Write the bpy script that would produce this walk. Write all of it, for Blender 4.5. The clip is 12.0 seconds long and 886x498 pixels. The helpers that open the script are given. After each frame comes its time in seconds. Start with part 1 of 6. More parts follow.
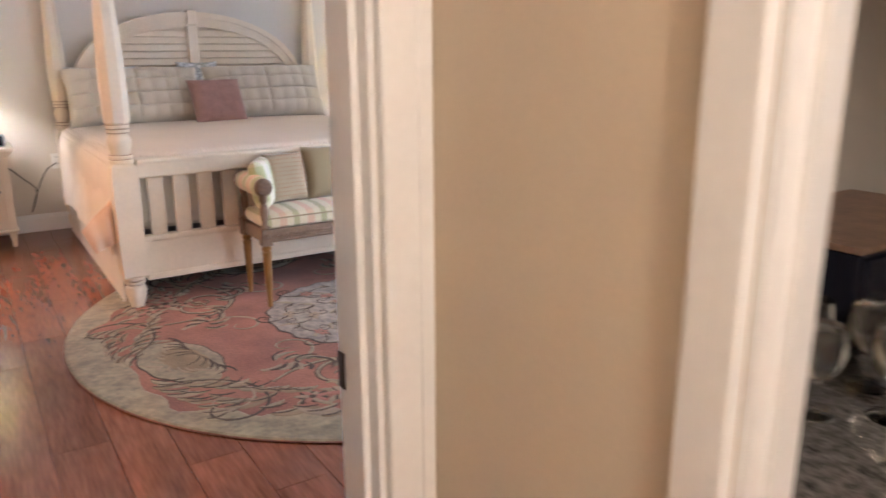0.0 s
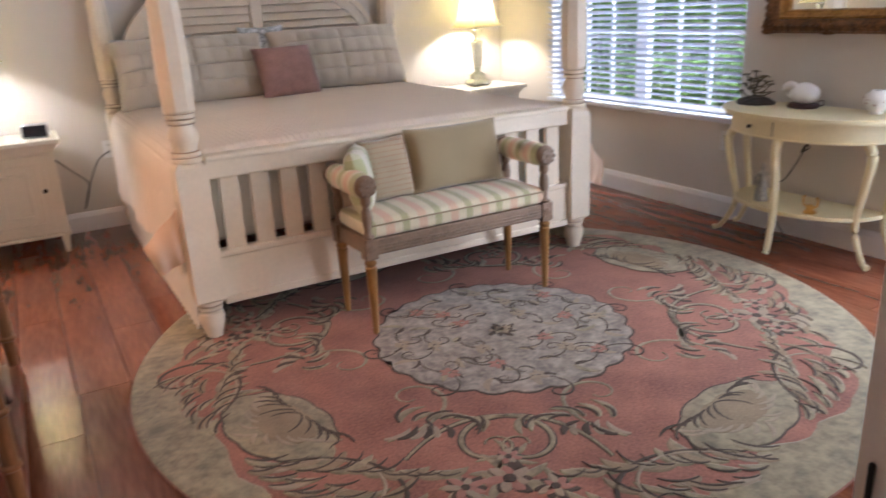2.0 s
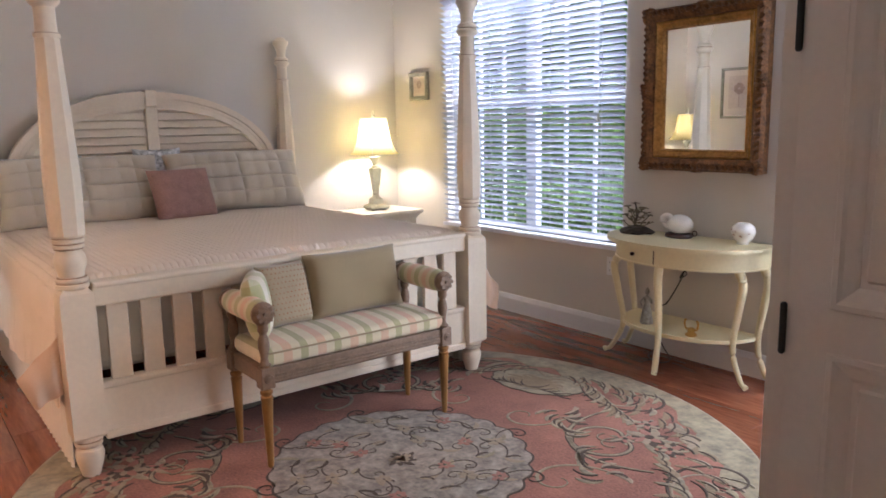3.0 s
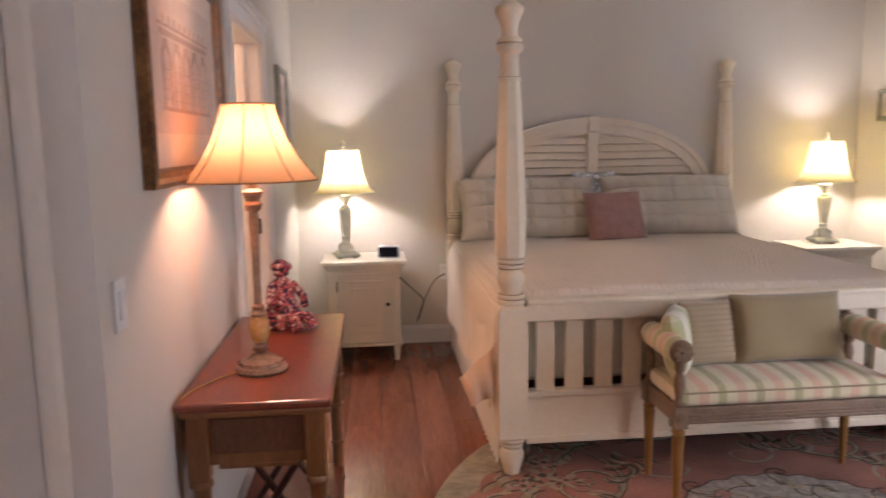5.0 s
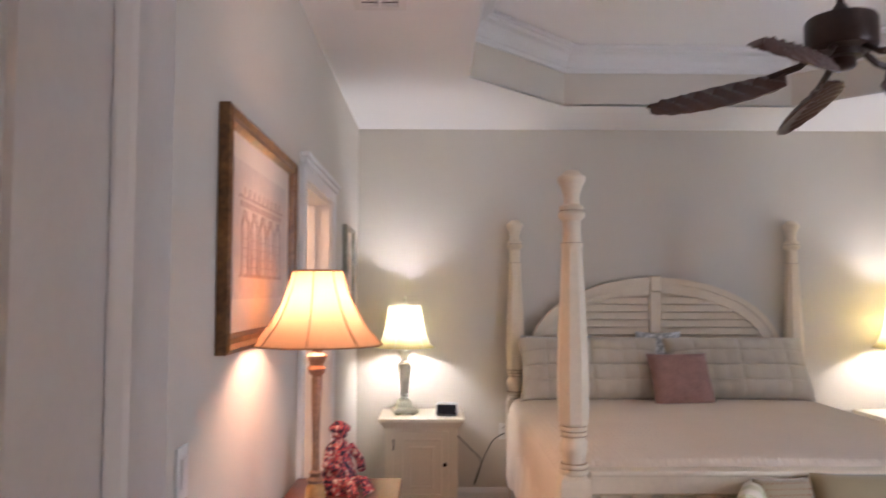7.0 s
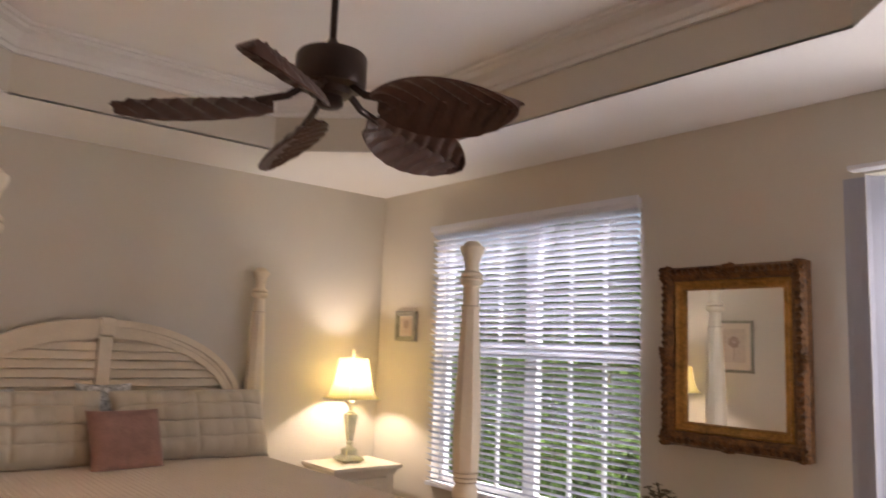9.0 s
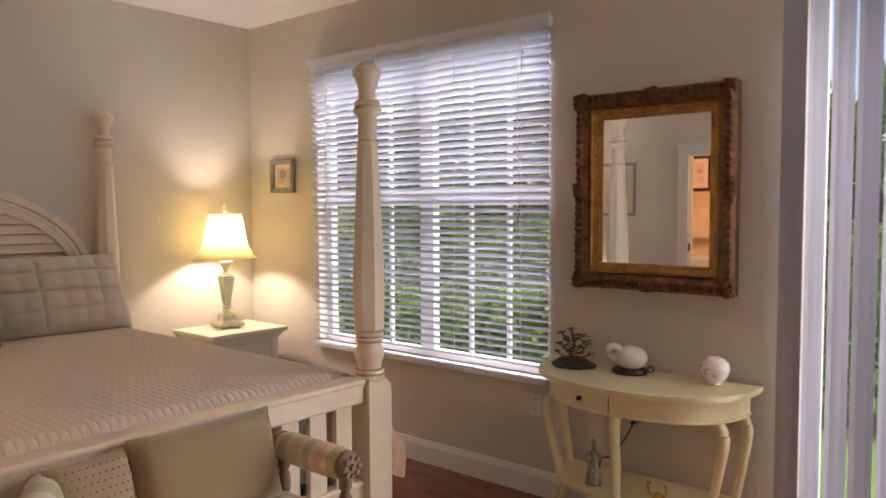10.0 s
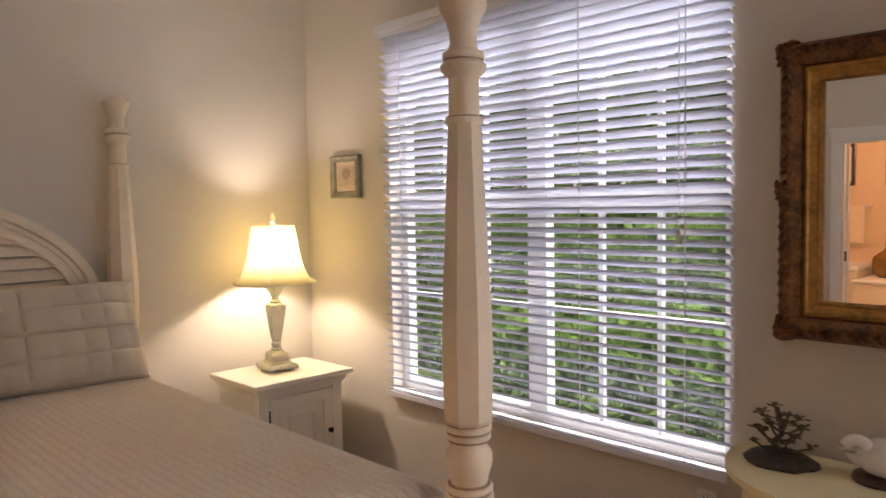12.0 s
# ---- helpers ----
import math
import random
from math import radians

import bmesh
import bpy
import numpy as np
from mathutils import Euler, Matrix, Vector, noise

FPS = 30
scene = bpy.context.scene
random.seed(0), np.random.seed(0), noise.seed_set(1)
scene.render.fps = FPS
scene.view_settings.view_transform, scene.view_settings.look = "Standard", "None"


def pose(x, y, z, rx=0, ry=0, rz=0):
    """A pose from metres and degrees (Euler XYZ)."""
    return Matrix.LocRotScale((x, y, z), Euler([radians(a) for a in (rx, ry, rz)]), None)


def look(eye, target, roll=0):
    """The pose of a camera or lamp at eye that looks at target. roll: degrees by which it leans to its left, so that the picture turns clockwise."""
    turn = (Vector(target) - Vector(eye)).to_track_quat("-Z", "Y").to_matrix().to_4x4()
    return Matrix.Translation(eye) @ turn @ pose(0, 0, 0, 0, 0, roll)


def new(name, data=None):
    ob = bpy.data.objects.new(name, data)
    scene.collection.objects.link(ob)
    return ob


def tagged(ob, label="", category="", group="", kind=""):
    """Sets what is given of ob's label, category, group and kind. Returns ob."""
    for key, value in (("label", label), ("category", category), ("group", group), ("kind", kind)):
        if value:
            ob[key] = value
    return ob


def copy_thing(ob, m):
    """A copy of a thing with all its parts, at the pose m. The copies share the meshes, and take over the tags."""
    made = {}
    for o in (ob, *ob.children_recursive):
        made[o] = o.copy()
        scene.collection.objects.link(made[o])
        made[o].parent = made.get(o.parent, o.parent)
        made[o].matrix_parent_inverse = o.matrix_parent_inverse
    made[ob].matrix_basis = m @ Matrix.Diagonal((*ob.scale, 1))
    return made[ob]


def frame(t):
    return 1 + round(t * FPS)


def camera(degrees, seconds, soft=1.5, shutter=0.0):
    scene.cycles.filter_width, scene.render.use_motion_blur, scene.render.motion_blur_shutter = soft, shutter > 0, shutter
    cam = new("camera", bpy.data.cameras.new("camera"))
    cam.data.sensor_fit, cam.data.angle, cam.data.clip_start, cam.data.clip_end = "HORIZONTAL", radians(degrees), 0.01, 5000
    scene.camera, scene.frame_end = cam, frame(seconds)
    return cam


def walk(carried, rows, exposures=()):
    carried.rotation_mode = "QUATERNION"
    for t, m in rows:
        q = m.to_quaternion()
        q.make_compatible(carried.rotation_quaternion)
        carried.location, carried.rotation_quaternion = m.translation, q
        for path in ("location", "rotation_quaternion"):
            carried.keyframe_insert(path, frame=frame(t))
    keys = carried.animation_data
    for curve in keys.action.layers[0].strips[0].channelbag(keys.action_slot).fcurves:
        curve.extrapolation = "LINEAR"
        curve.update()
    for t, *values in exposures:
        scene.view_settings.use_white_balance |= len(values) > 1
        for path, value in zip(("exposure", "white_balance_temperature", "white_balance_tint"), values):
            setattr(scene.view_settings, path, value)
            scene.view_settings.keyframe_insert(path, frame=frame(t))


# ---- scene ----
cam = camera(61.5, 12.0, shutter=0.4)
PATH = [
    (0, (-0.223, 0.041, 1.332), (0.827, 1.664, 0.816), -0.3),
    (0.5, (-0.174, 0.328, 1.331), (0.686, 2.049, 0.785), -1.3),
    (1, (-0.165, 0.609, 1.334), (0.632, 2.347, 0.746), -1.9),
    (1.5, (-0.108, 0.867, 1.339), (0.635, 2.619, 0.724), -2.7),
    (2, (-0.1, 1.0, 1.344), (0.818, 2.662, 0.716), -3.1),
    (2.5, (-0.107, 1.028, 1.367), (1.07, 2.582, 0.919), -1.1),
    (2.7, (-0.112, 0.999, 1.37), (1.107, 2.54, 1.0), -0.6),
    (4.3, (-0.135, 1.015, 1.48), (0.583, 2.864, 1.222), -2.0),
    (4.5, (-0.118, 1.02, 1.482), (0.444, 2.922, 1.223), -1.5),
    (5, (-0.11, 1.004, 1.473), (0.067, 2.976, 1.191), -1.0),
    (5.5, (-0.127, 0.997, 1.469), (-0.15, 2.974, 1.171), -1.3),
    (6, (-0.12, 0.986, 1.481), (-0.199, 2.974, 1.282), -1.2),
    (6.5, (-0.123, 0.995, 1.522), (-0.208, 2.993, 1.519), -0.7),
    (7, (-0.122, 0.995, 1.533), (-0.097, 2.992, 1.647), 0.1),
    (7.5, (-0.139, 1.08, 1.552), (0.314, 3.016, 1.771), -0.5),
    (7.7, (-0.157, 1.12, 1.561), (0.455, 3.008, 1.809), -1.0),
    (9.3, (0.173, 1.635, 1.53), (1.572, 3.053, 1.71), 1.7),
    (9.5, (0.203, 1.729, 1.515), (1.68, 3.075, 1.591), 1.0),
    (10, (0.371, 1.971, 1.473), (1.898, 3.256, 1.362), -0.2),
    (10.5, (0.567, 2.229, 1.482), (2.063, 3.544, 1.303), -0.4),
    (11, (0.729, 2.516, 1.513), (2.197, 3.861, 1.322), -0.8),
    (11.5, (0.978, 2.702, 1.513), (2.417, 4.082, 1.364), -0.7),
    (12, (1.141, 2.839, 1.519), (2.53, 4.274, 1.406), -0.9),
]
walk(cam, [(t, look(eye, target, roll)) for t, eye, target, roll in PATH],
     exposures=[(0.0, 1.45, 5800, 17), (1.0, 1.0, 5700, 18), (1.5, 1.1, 5900, 18), (2.5, 1.05, 5900, 18), (4.3, 0.5, 6500, 25), (5.5, 0.8, 6300, 24), (6.5, 0.9, 6000, 20), (7.5, 0.6, 6000, 20), (9.3, 0.5, 7700, 24), (12.0, 0.4, 7600, 24)])

# ---- light ----
world = bpy.data.worlds.new("world")
scene.world = world
world.use_nodes = True
wn = world.node_tree
sky = wn.nodes.new("ShaderNodeTexSky")
sky.sky_type, sky.sun_disc = "NISHITA", False
sky.sun_elevation, sky.sun_rotation = radians(65), radians(-135)
wn.links.new(sky.outputs[0], wn.nodes["Background"].inputs[0])
wn.nodes["Background"].inputs[1].default_value = 0.15
sun = new("sun", bpy.data.lights.new("sun", "SUN"))
sun.data.energy, sun.data.angle, sun.data.color = 5.0, radians(0.5), (1.0, 0.95, 0.88)
sun.matrix_world = look((-3, -3, 9), (0, 0, 0))


def bulb(name, place, watts, colour, radius=0.035):
    lamp = new(name, bpy.data.lights.new(name, "POINT"))
    lamp.data.energy, lamp.data.color, lamp.data.shadow_soft_size = watts, colour, radius
    lamp.location = place
    return lamp


def skylight(name, place, target, w, h, watts):
    lamp = new(name, bpy.data.lights.new(name, "AREA"))
    lamp.data.shape, lamp.data.size, lamp.data.size_y = "RECTANGLE", w, h
    lamp.data.energy, lamp.data.color = watts, (0.86, 0.93, 1.0)
    lamp.matrix_world = look(place, target)


COOL, WARM = (1.0, 0.96, 0.90), (1.0, 0.64, 0.38)
bulb("bulb_nightstand_a", (-0.32, 6.14, 1.295), 15, COOL, 0.04)
bulb("bulb_nightstand_b", (3.15, 6.15, 1.295), 15, COOL, 0.04)
bulb("bulb_desk", (-0.475, 3.27, 1.49), 8, (1.0, 0.63, 0.43), 0.05)
bulb("bulb_bathroom", (-1.7, 4.6, 2.2), 32, WARM, 0.1)
bulb("bulb_hall", (-0.1, -0.9, 2.3), 26, (1.0, 0.86, 0.68), 0.1)
skylight("sky_over_window", (4.6, 4.83, 3.5), (3.0, 4.83, 1.3), 2.6, 1.3, 235)
skylight("sky_over_slider", (4.7, 1.9, 3.4), (2.6, 1.9, 0.9), 2.2, 1.3, 110)
skylight("sky_in_slider", (3.585, 1.78, 1.2), (1.6, 3.4, 1.1), 1.0, 2.2, 34)


# ---- materials ----
def rgb(c):
    return (*c, 1.0)


def mat(name, base, rough=0.5, metal=0.0, vary=0.12, scale=6.0, grain=60.0, bump=0.1, stretch=(1, 1, 1), second=None,
        sheen=0.0, coat=0.0, per_object=0.0, detail=0.002):
    """Two scales of noise over the base colour, with fine relief."""
    m = bpy.data.materials.new(name)
    m.use_nodes = True
    nt = m.node_tree
    b = nt.nodes["Principled BSDF"]
    co = nt.nodes.new("ShaderNodeTexCoord")
    mp = nt.nodes.new("ShaderNodeMapping")
    mp.inputs["Scale"].default_value = stretch
    nt.links.new(co.outputs["Object"], mp.inputs["Vector"])
    n1, n2 = nt.nodes.new("ShaderNodeTexNoise"), nt.nodes.new("ShaderNodeTexNoise")
    n1.inputs["Scale"].default_value, n1.inputs["Detail"].default_value = scale, 4
    n2.inputs["Scale"].default_value, n2.inputs["Detail"].default_value = grain, 3
    for n in (n1, n2):
        nt.links.new(mp.outputs[0], n.inputs["Vector"])
    add = nt.nodes.new("ShaderNodeMath")
    add.operation = "MULTIPLY_ADD"
    add.inputs[1].default_value = 0.45
    nt.links.new(n2.outputs[0], add.inputs[0])
    mul = nt.nodes.new("ShaderNodeMath")
    mul.operation, mul.inputs[1].default_value = "MULTIPLY", 0.55
    nt.links.new(n1.outputs[0], mul.inputs[0])
    nt.links.new(mul.outputs[0], add.inputs[2])
    ramp = nt.nodes.new("ShaderNodeValToRGB")
    lo = tuple(max(0.0, c * (1 - vary)) for c in base)
    hi = tuple(min(1.0, c * (1 + vary)) for c in (second or base))
    ramp.color_ramp.elements[0].position, ramp.color_ramp.elements[1].position = 0.32, 0.68
    ramp.color_ramp.elements[0].color, ramp.color_ramp.elements[1].color = rgb(lo), rgb(hi)
    nt.links.new(add.outputs[0], ramp.inputs[0])
    out = ramp.outputs[0]
    if per_object:
        info = nt.nodes.new("ShaderNodeObjectInfo")
        hsv = nt.nodes.new("ShaderNodeHueSaturation")
        rng = nt.nodes.new("ShaderNodeMapRange")
        rng.inputs["To Min"].default_value, rng.inputs["To Max"].default_value = 1 - per_object, 1 + per_object
        nt.links.new(info.outputs["Random"], rng.inputs["Value"])
        nt.links.new(rng.outputs[0], hsv.inputs["Value"])
        nt.links.new(out, hsv.inputs["Color"])
        out = hsv.outputs[0]
        off = nt.nodes.new("ShaderNodeVectorMath")
        off.operation = "MULTIPLY_ADD"
        off.inputs[1].default_value = (37.0, 19.0, 11.0)
        nt.links.new(info.outputs["Random"], off.inputs[0])
        nt.links.new(co.outputs["Object"], off.inputs[2])
        nt.links.new(off.outputs[0], mp.inputs["Vector"])
    nt.links.new(out, b.inputs["Base Color"])
    rr = nt.nodes.new("ShaderNodeMapRange")
    rr.inputs["To Min"].default_value, rr.inputs["To Max"].default_value = max(0.02, rough * 0.85), min(1, rough * 1.15)
    nt.links.new(n1.outputs[0], rr.inputs["Value"])
    nt.links.new(rr.outputs[0], b.inputs["Roughness"])
    b.inputs["Metallic"].default_value = metal
    b.inputs["Sheen Weight"].default_value = sheen
    b.inputs["Coat Weight"].default_value = coat
    b.inputs["Coat Roughness"].default_value = 0.12
    if bump:
        bp = nt.nodes.new("ShaderNodeBump")
        bp.inputs["Strength"].default_value, bp.inputs["Distance"].default_value = bump, detail
        nt.links.new(n2.outputs[0], bp.inputs["Height"])
        nt.links.new(bp.outputs[0], b.inputs["Normal"])
    return m


def checked(name, colours, sizes, axes="XY", rough=0.9, bump=0.3):
    """Woven stripes along two axes: a plaid of a ground and two coloured bands."""
    m = mat(name, colours[0], rough, vary=0.06, scale=20, grain=400, bump=bump, sheen=0.3, detail=0.001)
    nt = m.node_tree
    b = nt.nodes["Principled BSDF"]
    sep = nt.nodes.new("ShaderNodeSeparateXYZ")
    co = nt.nodes.new("ShaderNodeTexCoord")
    nt.links.new(co.outputs["Object"], sep.inputs[0])
    colour = b.inputs["Base Color"].links[0].from_socket
    for (axis, period, width, shift, amount), tint in zip(sizes, colours[1:]):
        pos = nt.nodes.new("ShaderNodeMath")
        pos.operation, pos.inputs[1].default_value = "ADD", shift + 50 * period
        nt.links.new(sep.outputs[axis], pos.inputs[0])
        mod = nt.nodes.new("ShaderNodeMath")
        mod.operation, mod.inputs[1].default_value = "MODULO", period
        nt.links.new(pos.outputs[0], mod.inputs[0])
        less = nt.nodes.new("ShaderNodeMath")
        less.operation, less.inputs[1].default_value = "LESS_THAN", width
        nt.links.new(mod.outputs[0], less.inputs[0])
        fac = nt.nodes.new("ShaderNodeMath")
        fac.operation, fac.inputs[1].default_value = "MULTIPLY", amount
        nt.links.new(less.outputs[0], fac.inputs[0])
        mix = nt.nodes.new("ShaderNodeMix")
        mix.data_type = "RGBA"
        nt.links.new(fac.outputs[0], mix.inputs["Factor"])
        nt.links.new(colour, mix.inputs["A"])
        mix.inputs["B"].default_value = rgb(tint)
        colour = mix.outputs["Result"]
    nt.links.new(colour, b.inputs["Base Color"])
    return m


def shade_mat(name, colour, through_share=0.6):
    m = bpy.data.materials.new(name)
    m.use_nodes = True
    nt = m.node_tree
    nt.nodes.remove(nt.nodes["Principled BSDF"])
    d, t = nt.nodes.new("ShaderNodeBsdfDiffuse"), nt.nodes.new("ShaderNodeBsdfTranslucent")
    mix = nt.nodes.new("ShaderNodeMixShader")
    n = nt.nodes.new("ShaderNodeTexNoise")
    n.inputs["Scale"].default_value = 90
    r = nt.nodes.new("ShaderNodeValToRGB")
    r.color_ramp.elements[0].color = rgb(tuple(c * 0.88 for c in colour))
    r.color_ramp.elements[1].color = rgb(colour)
    nt.links.new(n.outputs[0], r.inputs[0])
    for s in (d, t):
        nt.links.new(r.outputs[0], s.inputs[0])
    mix.inputs[0].default_value = through_share
    nt.links.new(d.outputs[0], mix.inputs[1])
    nt.links.new(t.outputs[0], mix.inputs[2])
    nt.links.new(mix.outputs[0], nt.nodes["Material Output"].inputs[0])
    return m


def plain(name, base, rough=0.5, metal=0.0, transmission=0.0):
    m = bpy.data.materials.new(name)
    m.use_nodes = True
    b = m.node_tree.nodes["Principled BSDF"]
    b.inputs["Base Color"].default_value, b.inputs["Roughness"].default_value = rgb(base), rough
    b.inputs["Metallic"].default_value, b.inputs["Transmission Weight"].default_value = metal, transmission
    return m


WALL = mat("wall_paint", (0.66, 0.61, 0.53), 0.75, vary=0.025, scale=1.5, grain=140, bump=0.18, detail=0.002)
HALLWALL = mat("hall_paint", (0.62, 0.52, 0.39), 0.75, vary=0.03, scale=1.5, grain=140, bump=0.18)
BATHWALL = mat("bath_paint", (0.66, 0.50, 0.36), 0.75, vary=0.03, scale=1.5, grain=140, bump=0.18)
CEIL = mat("ceiling_paint", (0.88, 0.875, 0.87), 0.85, vary=0.02, scale=2, grain=90, bump=0.3)
WHITE = mat("white_trim", (0.80, 0.79, 0.77), 0.38, vary=0.03, scale=4, grain=60, bump=0.05)
DOORWHITE = mat("door_paint", (0.78, 0.75, 0.72), 0.4, vary=0.03, scale=4, grain=60, bump=0.06)
CREAMDOOR = mat("cream_door", (0.74, 0.68, 0.60), 0.4, vary=0.04, scale=4, grain=60, bump=0.06)
PLANK = mat("plank", (0.15, 0.045, 0.022), 0.2, vary=0.14, scale=2.2, grain=14, bump=0, stretch=(6, 0.6, 1),
            second=(0.26, 0.085, 0.042), per_object=0.12)
# an even factory lacquer over the grain
lacquer = PLANK.node_tree.nodes["Principled BSDF"].inputs["Roughness"]
PLANK.node_tree.links.remove(lacquer.links[0])
lacquer.default_value = 0.17
SUBFLOOR = mat("subfloor", (0.05, 0.015, 0.01), 0.5)
BEDPAINT = mat("bed_paint", (0.79, 0.68, 0.52), 0.42, vary=0.06, scale=5, grain=50, bump=0.06)
NSPAINT = mat("nightstand_paint", (0.78, 0.72, 0.59), 0.42, vary=0.05, scale=5, grain=50, bump=0.05)
LAMPSTONE = mat("lamp_stone", (0.60, 0.60, 0.50), 0.6, vary=0.15, scale=20, grain=90, bump=0.15)
CONSOLE = mat("console_paint", (0.78, 0.69, 0.42), 0.38, vary=0.06, scale=6, grain=60, bump=0.06)
DARKKNOB = plain("dark_bronze", (0.03, 0.022, 0.018), 0.35, 0.7)
BLACKIRON = plain("black_iron", (0.02, 0.02, 0.02), 0.45, 0.5)
CORD = plain("black_cord", (0.015, 0.013, 0.012), 0.5)
DESKTOP = mat("desk_top", (0.16, 0.035, 0.018), 0.32, vary=0.22, scale=3, grain=25, bump=0.04, stretch=(8, 1, 1), second=(0.22, 0.05, 0.025), coat=0.2)
DESKWOOD = mat("desk_wood", (0.21, 0.085, 0.03), 0.36, vary=0.3, scale=5, grain=40, bump=0.1, stretch=(6, 6, 1))
CANE = mat("cane", (0.12, 0.045, 0.02), 0.5, vary=0.4, scale=60, grain=240, bump=0.6, stretch=(1, 1, 0.3))
DARKWOOD = mat("dark_wood", (0.05, 0.016, 0.011), 0.3, vary=0.3, scale=6, grain=40, bump=0.08)
BENCHWOOD = mat("bench_wood", (0.22, 0.14, 0.085), 0.42, vary=0.3, scale=9, grain=70, bump=0.15)
BENCHLEG = mat("bench_leg_wood", (0.30, 0.145, 0.04), 0.35, vary=0.25, scale=9, grain=60, bump=0.08, stretch=(6, 6, 1))
PLAID = checked("plaid", [(0.72, 0.62, 0.44), (0.36, 0.33, 0.14), (0.70, 0.33, 0.22), (0.50, 0.47, 0.25)],
                [(0, 0.156, 0.034, 0, 0.75), (0, 0.156, 0.040, 0.078, 0.6), (1, 0.13, 0.045, 0.02, 0.15)])
PLAIDROLL = checked("plaid_roll", [(0.72, 0.62, 0.42), (0.45, 0.44, 0.2), (0.74, 0.45, 0.3)],
                    [(1, 0.12, 0.035, 0, 0.75), (1, 0.12, 0.035, 0.06, 0.7)])
PLAIDPILLOW = checked("plaid_pillow", [(0.78, 0.74, 0.62), (0.42, 0.44, 0.2), (0.74, 0.66, 0.5)],
                      [(0, 0.16, 0.07, 0.02, 0.85), (2, 0.12, 0.05, 0, 0.4)])
OLIVE = mat("olive_cloth", (0.33, 0.25, 0.135), 0.85, vary=0.08, scale=6, grain=300, bump=0.3, sheen=0.4)
TANCLOTH = mat("tan_cloth", (0.41, 0.32, 0.205), 0.85, vary=0.1, scale=8, grain=300, bump=0.3, sheen=0.3)
DOTCLOTH = plain("dot_thread", (0.36, 0.13, 0.06), 0.9)
COVER = mat("coverlet", (0.80, 0.69, 0.57), 0.85, vary=0.04, scale=3, grain=200, bump=0.2)
def ribbed(m, step, strength):
    """Fine stitched ribs across the cloth, as relief."""
    nt = m.node_tree
    b = nt.nodes["Principled BSDF"]
    co = nt.nodes.new("ShaderNodeTexCoord")
    sep = nt.nodes.new("ShaderNodeSeparateXYZ")
    nt.links.new(co.outputs["Object"], sep.inputs[0])
    heights = []
    for axis in (0, 1, 2):
        mul = nt.nodes.new("ShaderNodeMath")
        mul.operation, mul.inputs[1].default_value = "MULTIPLY", math.pi / step * (1.0 if axis != 1 else 0.5)
        sn = nt.nodes.new("ShaderNodeMath")
        sn.operation = "SINE"
        ab = nt.nodes.new("ShaderNodeMath")
        ab.operation = "ABSOLUTE"
        nt.links.new(sep.outputs[axis], mul.inputs[0])
        nt.links.new(mul.outputs[0], sn.inputs[0])
        nt.links.new(sn.outputs[0], ab.inputs[0])
        pw = nt.nodes.new("ShaderNodeMath")
        pw.operation, pw.inputs[1].default_value = "POWER", 0.5
        nt.links.new(ab.outputs[0], pw.inputs[0])
        heights.append(pw.outputs[0])
    s1 = nt.nodes.new("ShaderNodeMath")
    s1.operation = "MINIMUM"
    nt.links.new(heights[0], s1.inputs[0])
    nt.links.new(heights[1], s1.inputs[1])
    bp = nt.nodes.new("ShaderNodeBump")
    bp.inputs["Strength"].default_value, bp.inputs["Distance"].default_value = strength, 0.012
    nt.links.new(s1.outputs[0], bp.inputs["Height"])
    old = b.inputs["Normal"].links[0].from_socket
    nt.links.new(old, bp.inputs["Normal"])
    nt.links.new(bp.outputs[0], b.inputs["Normal"])


ribbed(COVER, 0.03, 0.65)
# peach puts the desk lamp's warm light into the coverlet's colour
COVERWARM = mat("coverlet_warm_lit", (0.66, 0.46, 0.32), 0.85, vary=0.06, scale=5, grain=200, bump=0.3)
SKIRT = mat("bed_skirt", (0.78, 0.74, 0.66), 0.9, vary=0.05, scale=5, grain=200, bump=0.2)
SHAM = mat("quilted_sham", (0.60, 0.53, 0.42), 0.85, vary=0.05, scale=6, grain=250, bump=0.3, sheen=0.3)
MAUVE = mat("mauve_pillow", (0.36, 0.20, 0.165), 0.85, vary=0.25, scale=14, grain=120, bump=0.5, sheen=0.2)
FLORAL = mat("floral_pillow", (0.25, 0.27, 0.22), 0.85, vary=0.6, scale=30, grain=90, bump=0.2, second=(0.75, 0.7, 0.62))
BLIND = shade_mat("blind_slat", (0.70, 0.72, 0.79), 0.28)
# white slats, greyed in the base colour for their shaded room side
VSLATSHADED = plain("vertical_slat_shaded", (0.42, 0.43, 0.50), 0.5)
RAIL = plain("blind_rail", (0.76, 0.77, 0.82), 0.45)
VINYL = plain("vinyl_frame", (0.78, 0.79, 0.80), 0.35)
GLASS = plain("glass", (0.95, 0.98, 0.98), 0.02, 0.0, 1.0)
MIRROR = plain("mirror_silver", (0.86, 0.86, 0.84), 0.01, 1.0)
GILT = mat("antique_gilt", (0.42, 0.22, 0.06), 0.4, 0.6, vary=0.5, scale=14, grain=60, bump=0.4)
GILTDARK = mat("dark_carved_gilt", (0.055, 0.022, 0.010), 0.45, 0.3, vary=0.6, scale=26, grain=90, bump=0.6, second=(0.21, 0.095, 0.032))
GLAZE = plain("antique_glaze", (0.40, 0.27, 0.17), 0.5)
ARTFRAME = mat("art_frame", (0.13, 0.055, 0.02), 0.32, 0.1, vary=0.4, scale=12, grain=60, bump=0.15, second=(0.24, 0.11, 0.035))
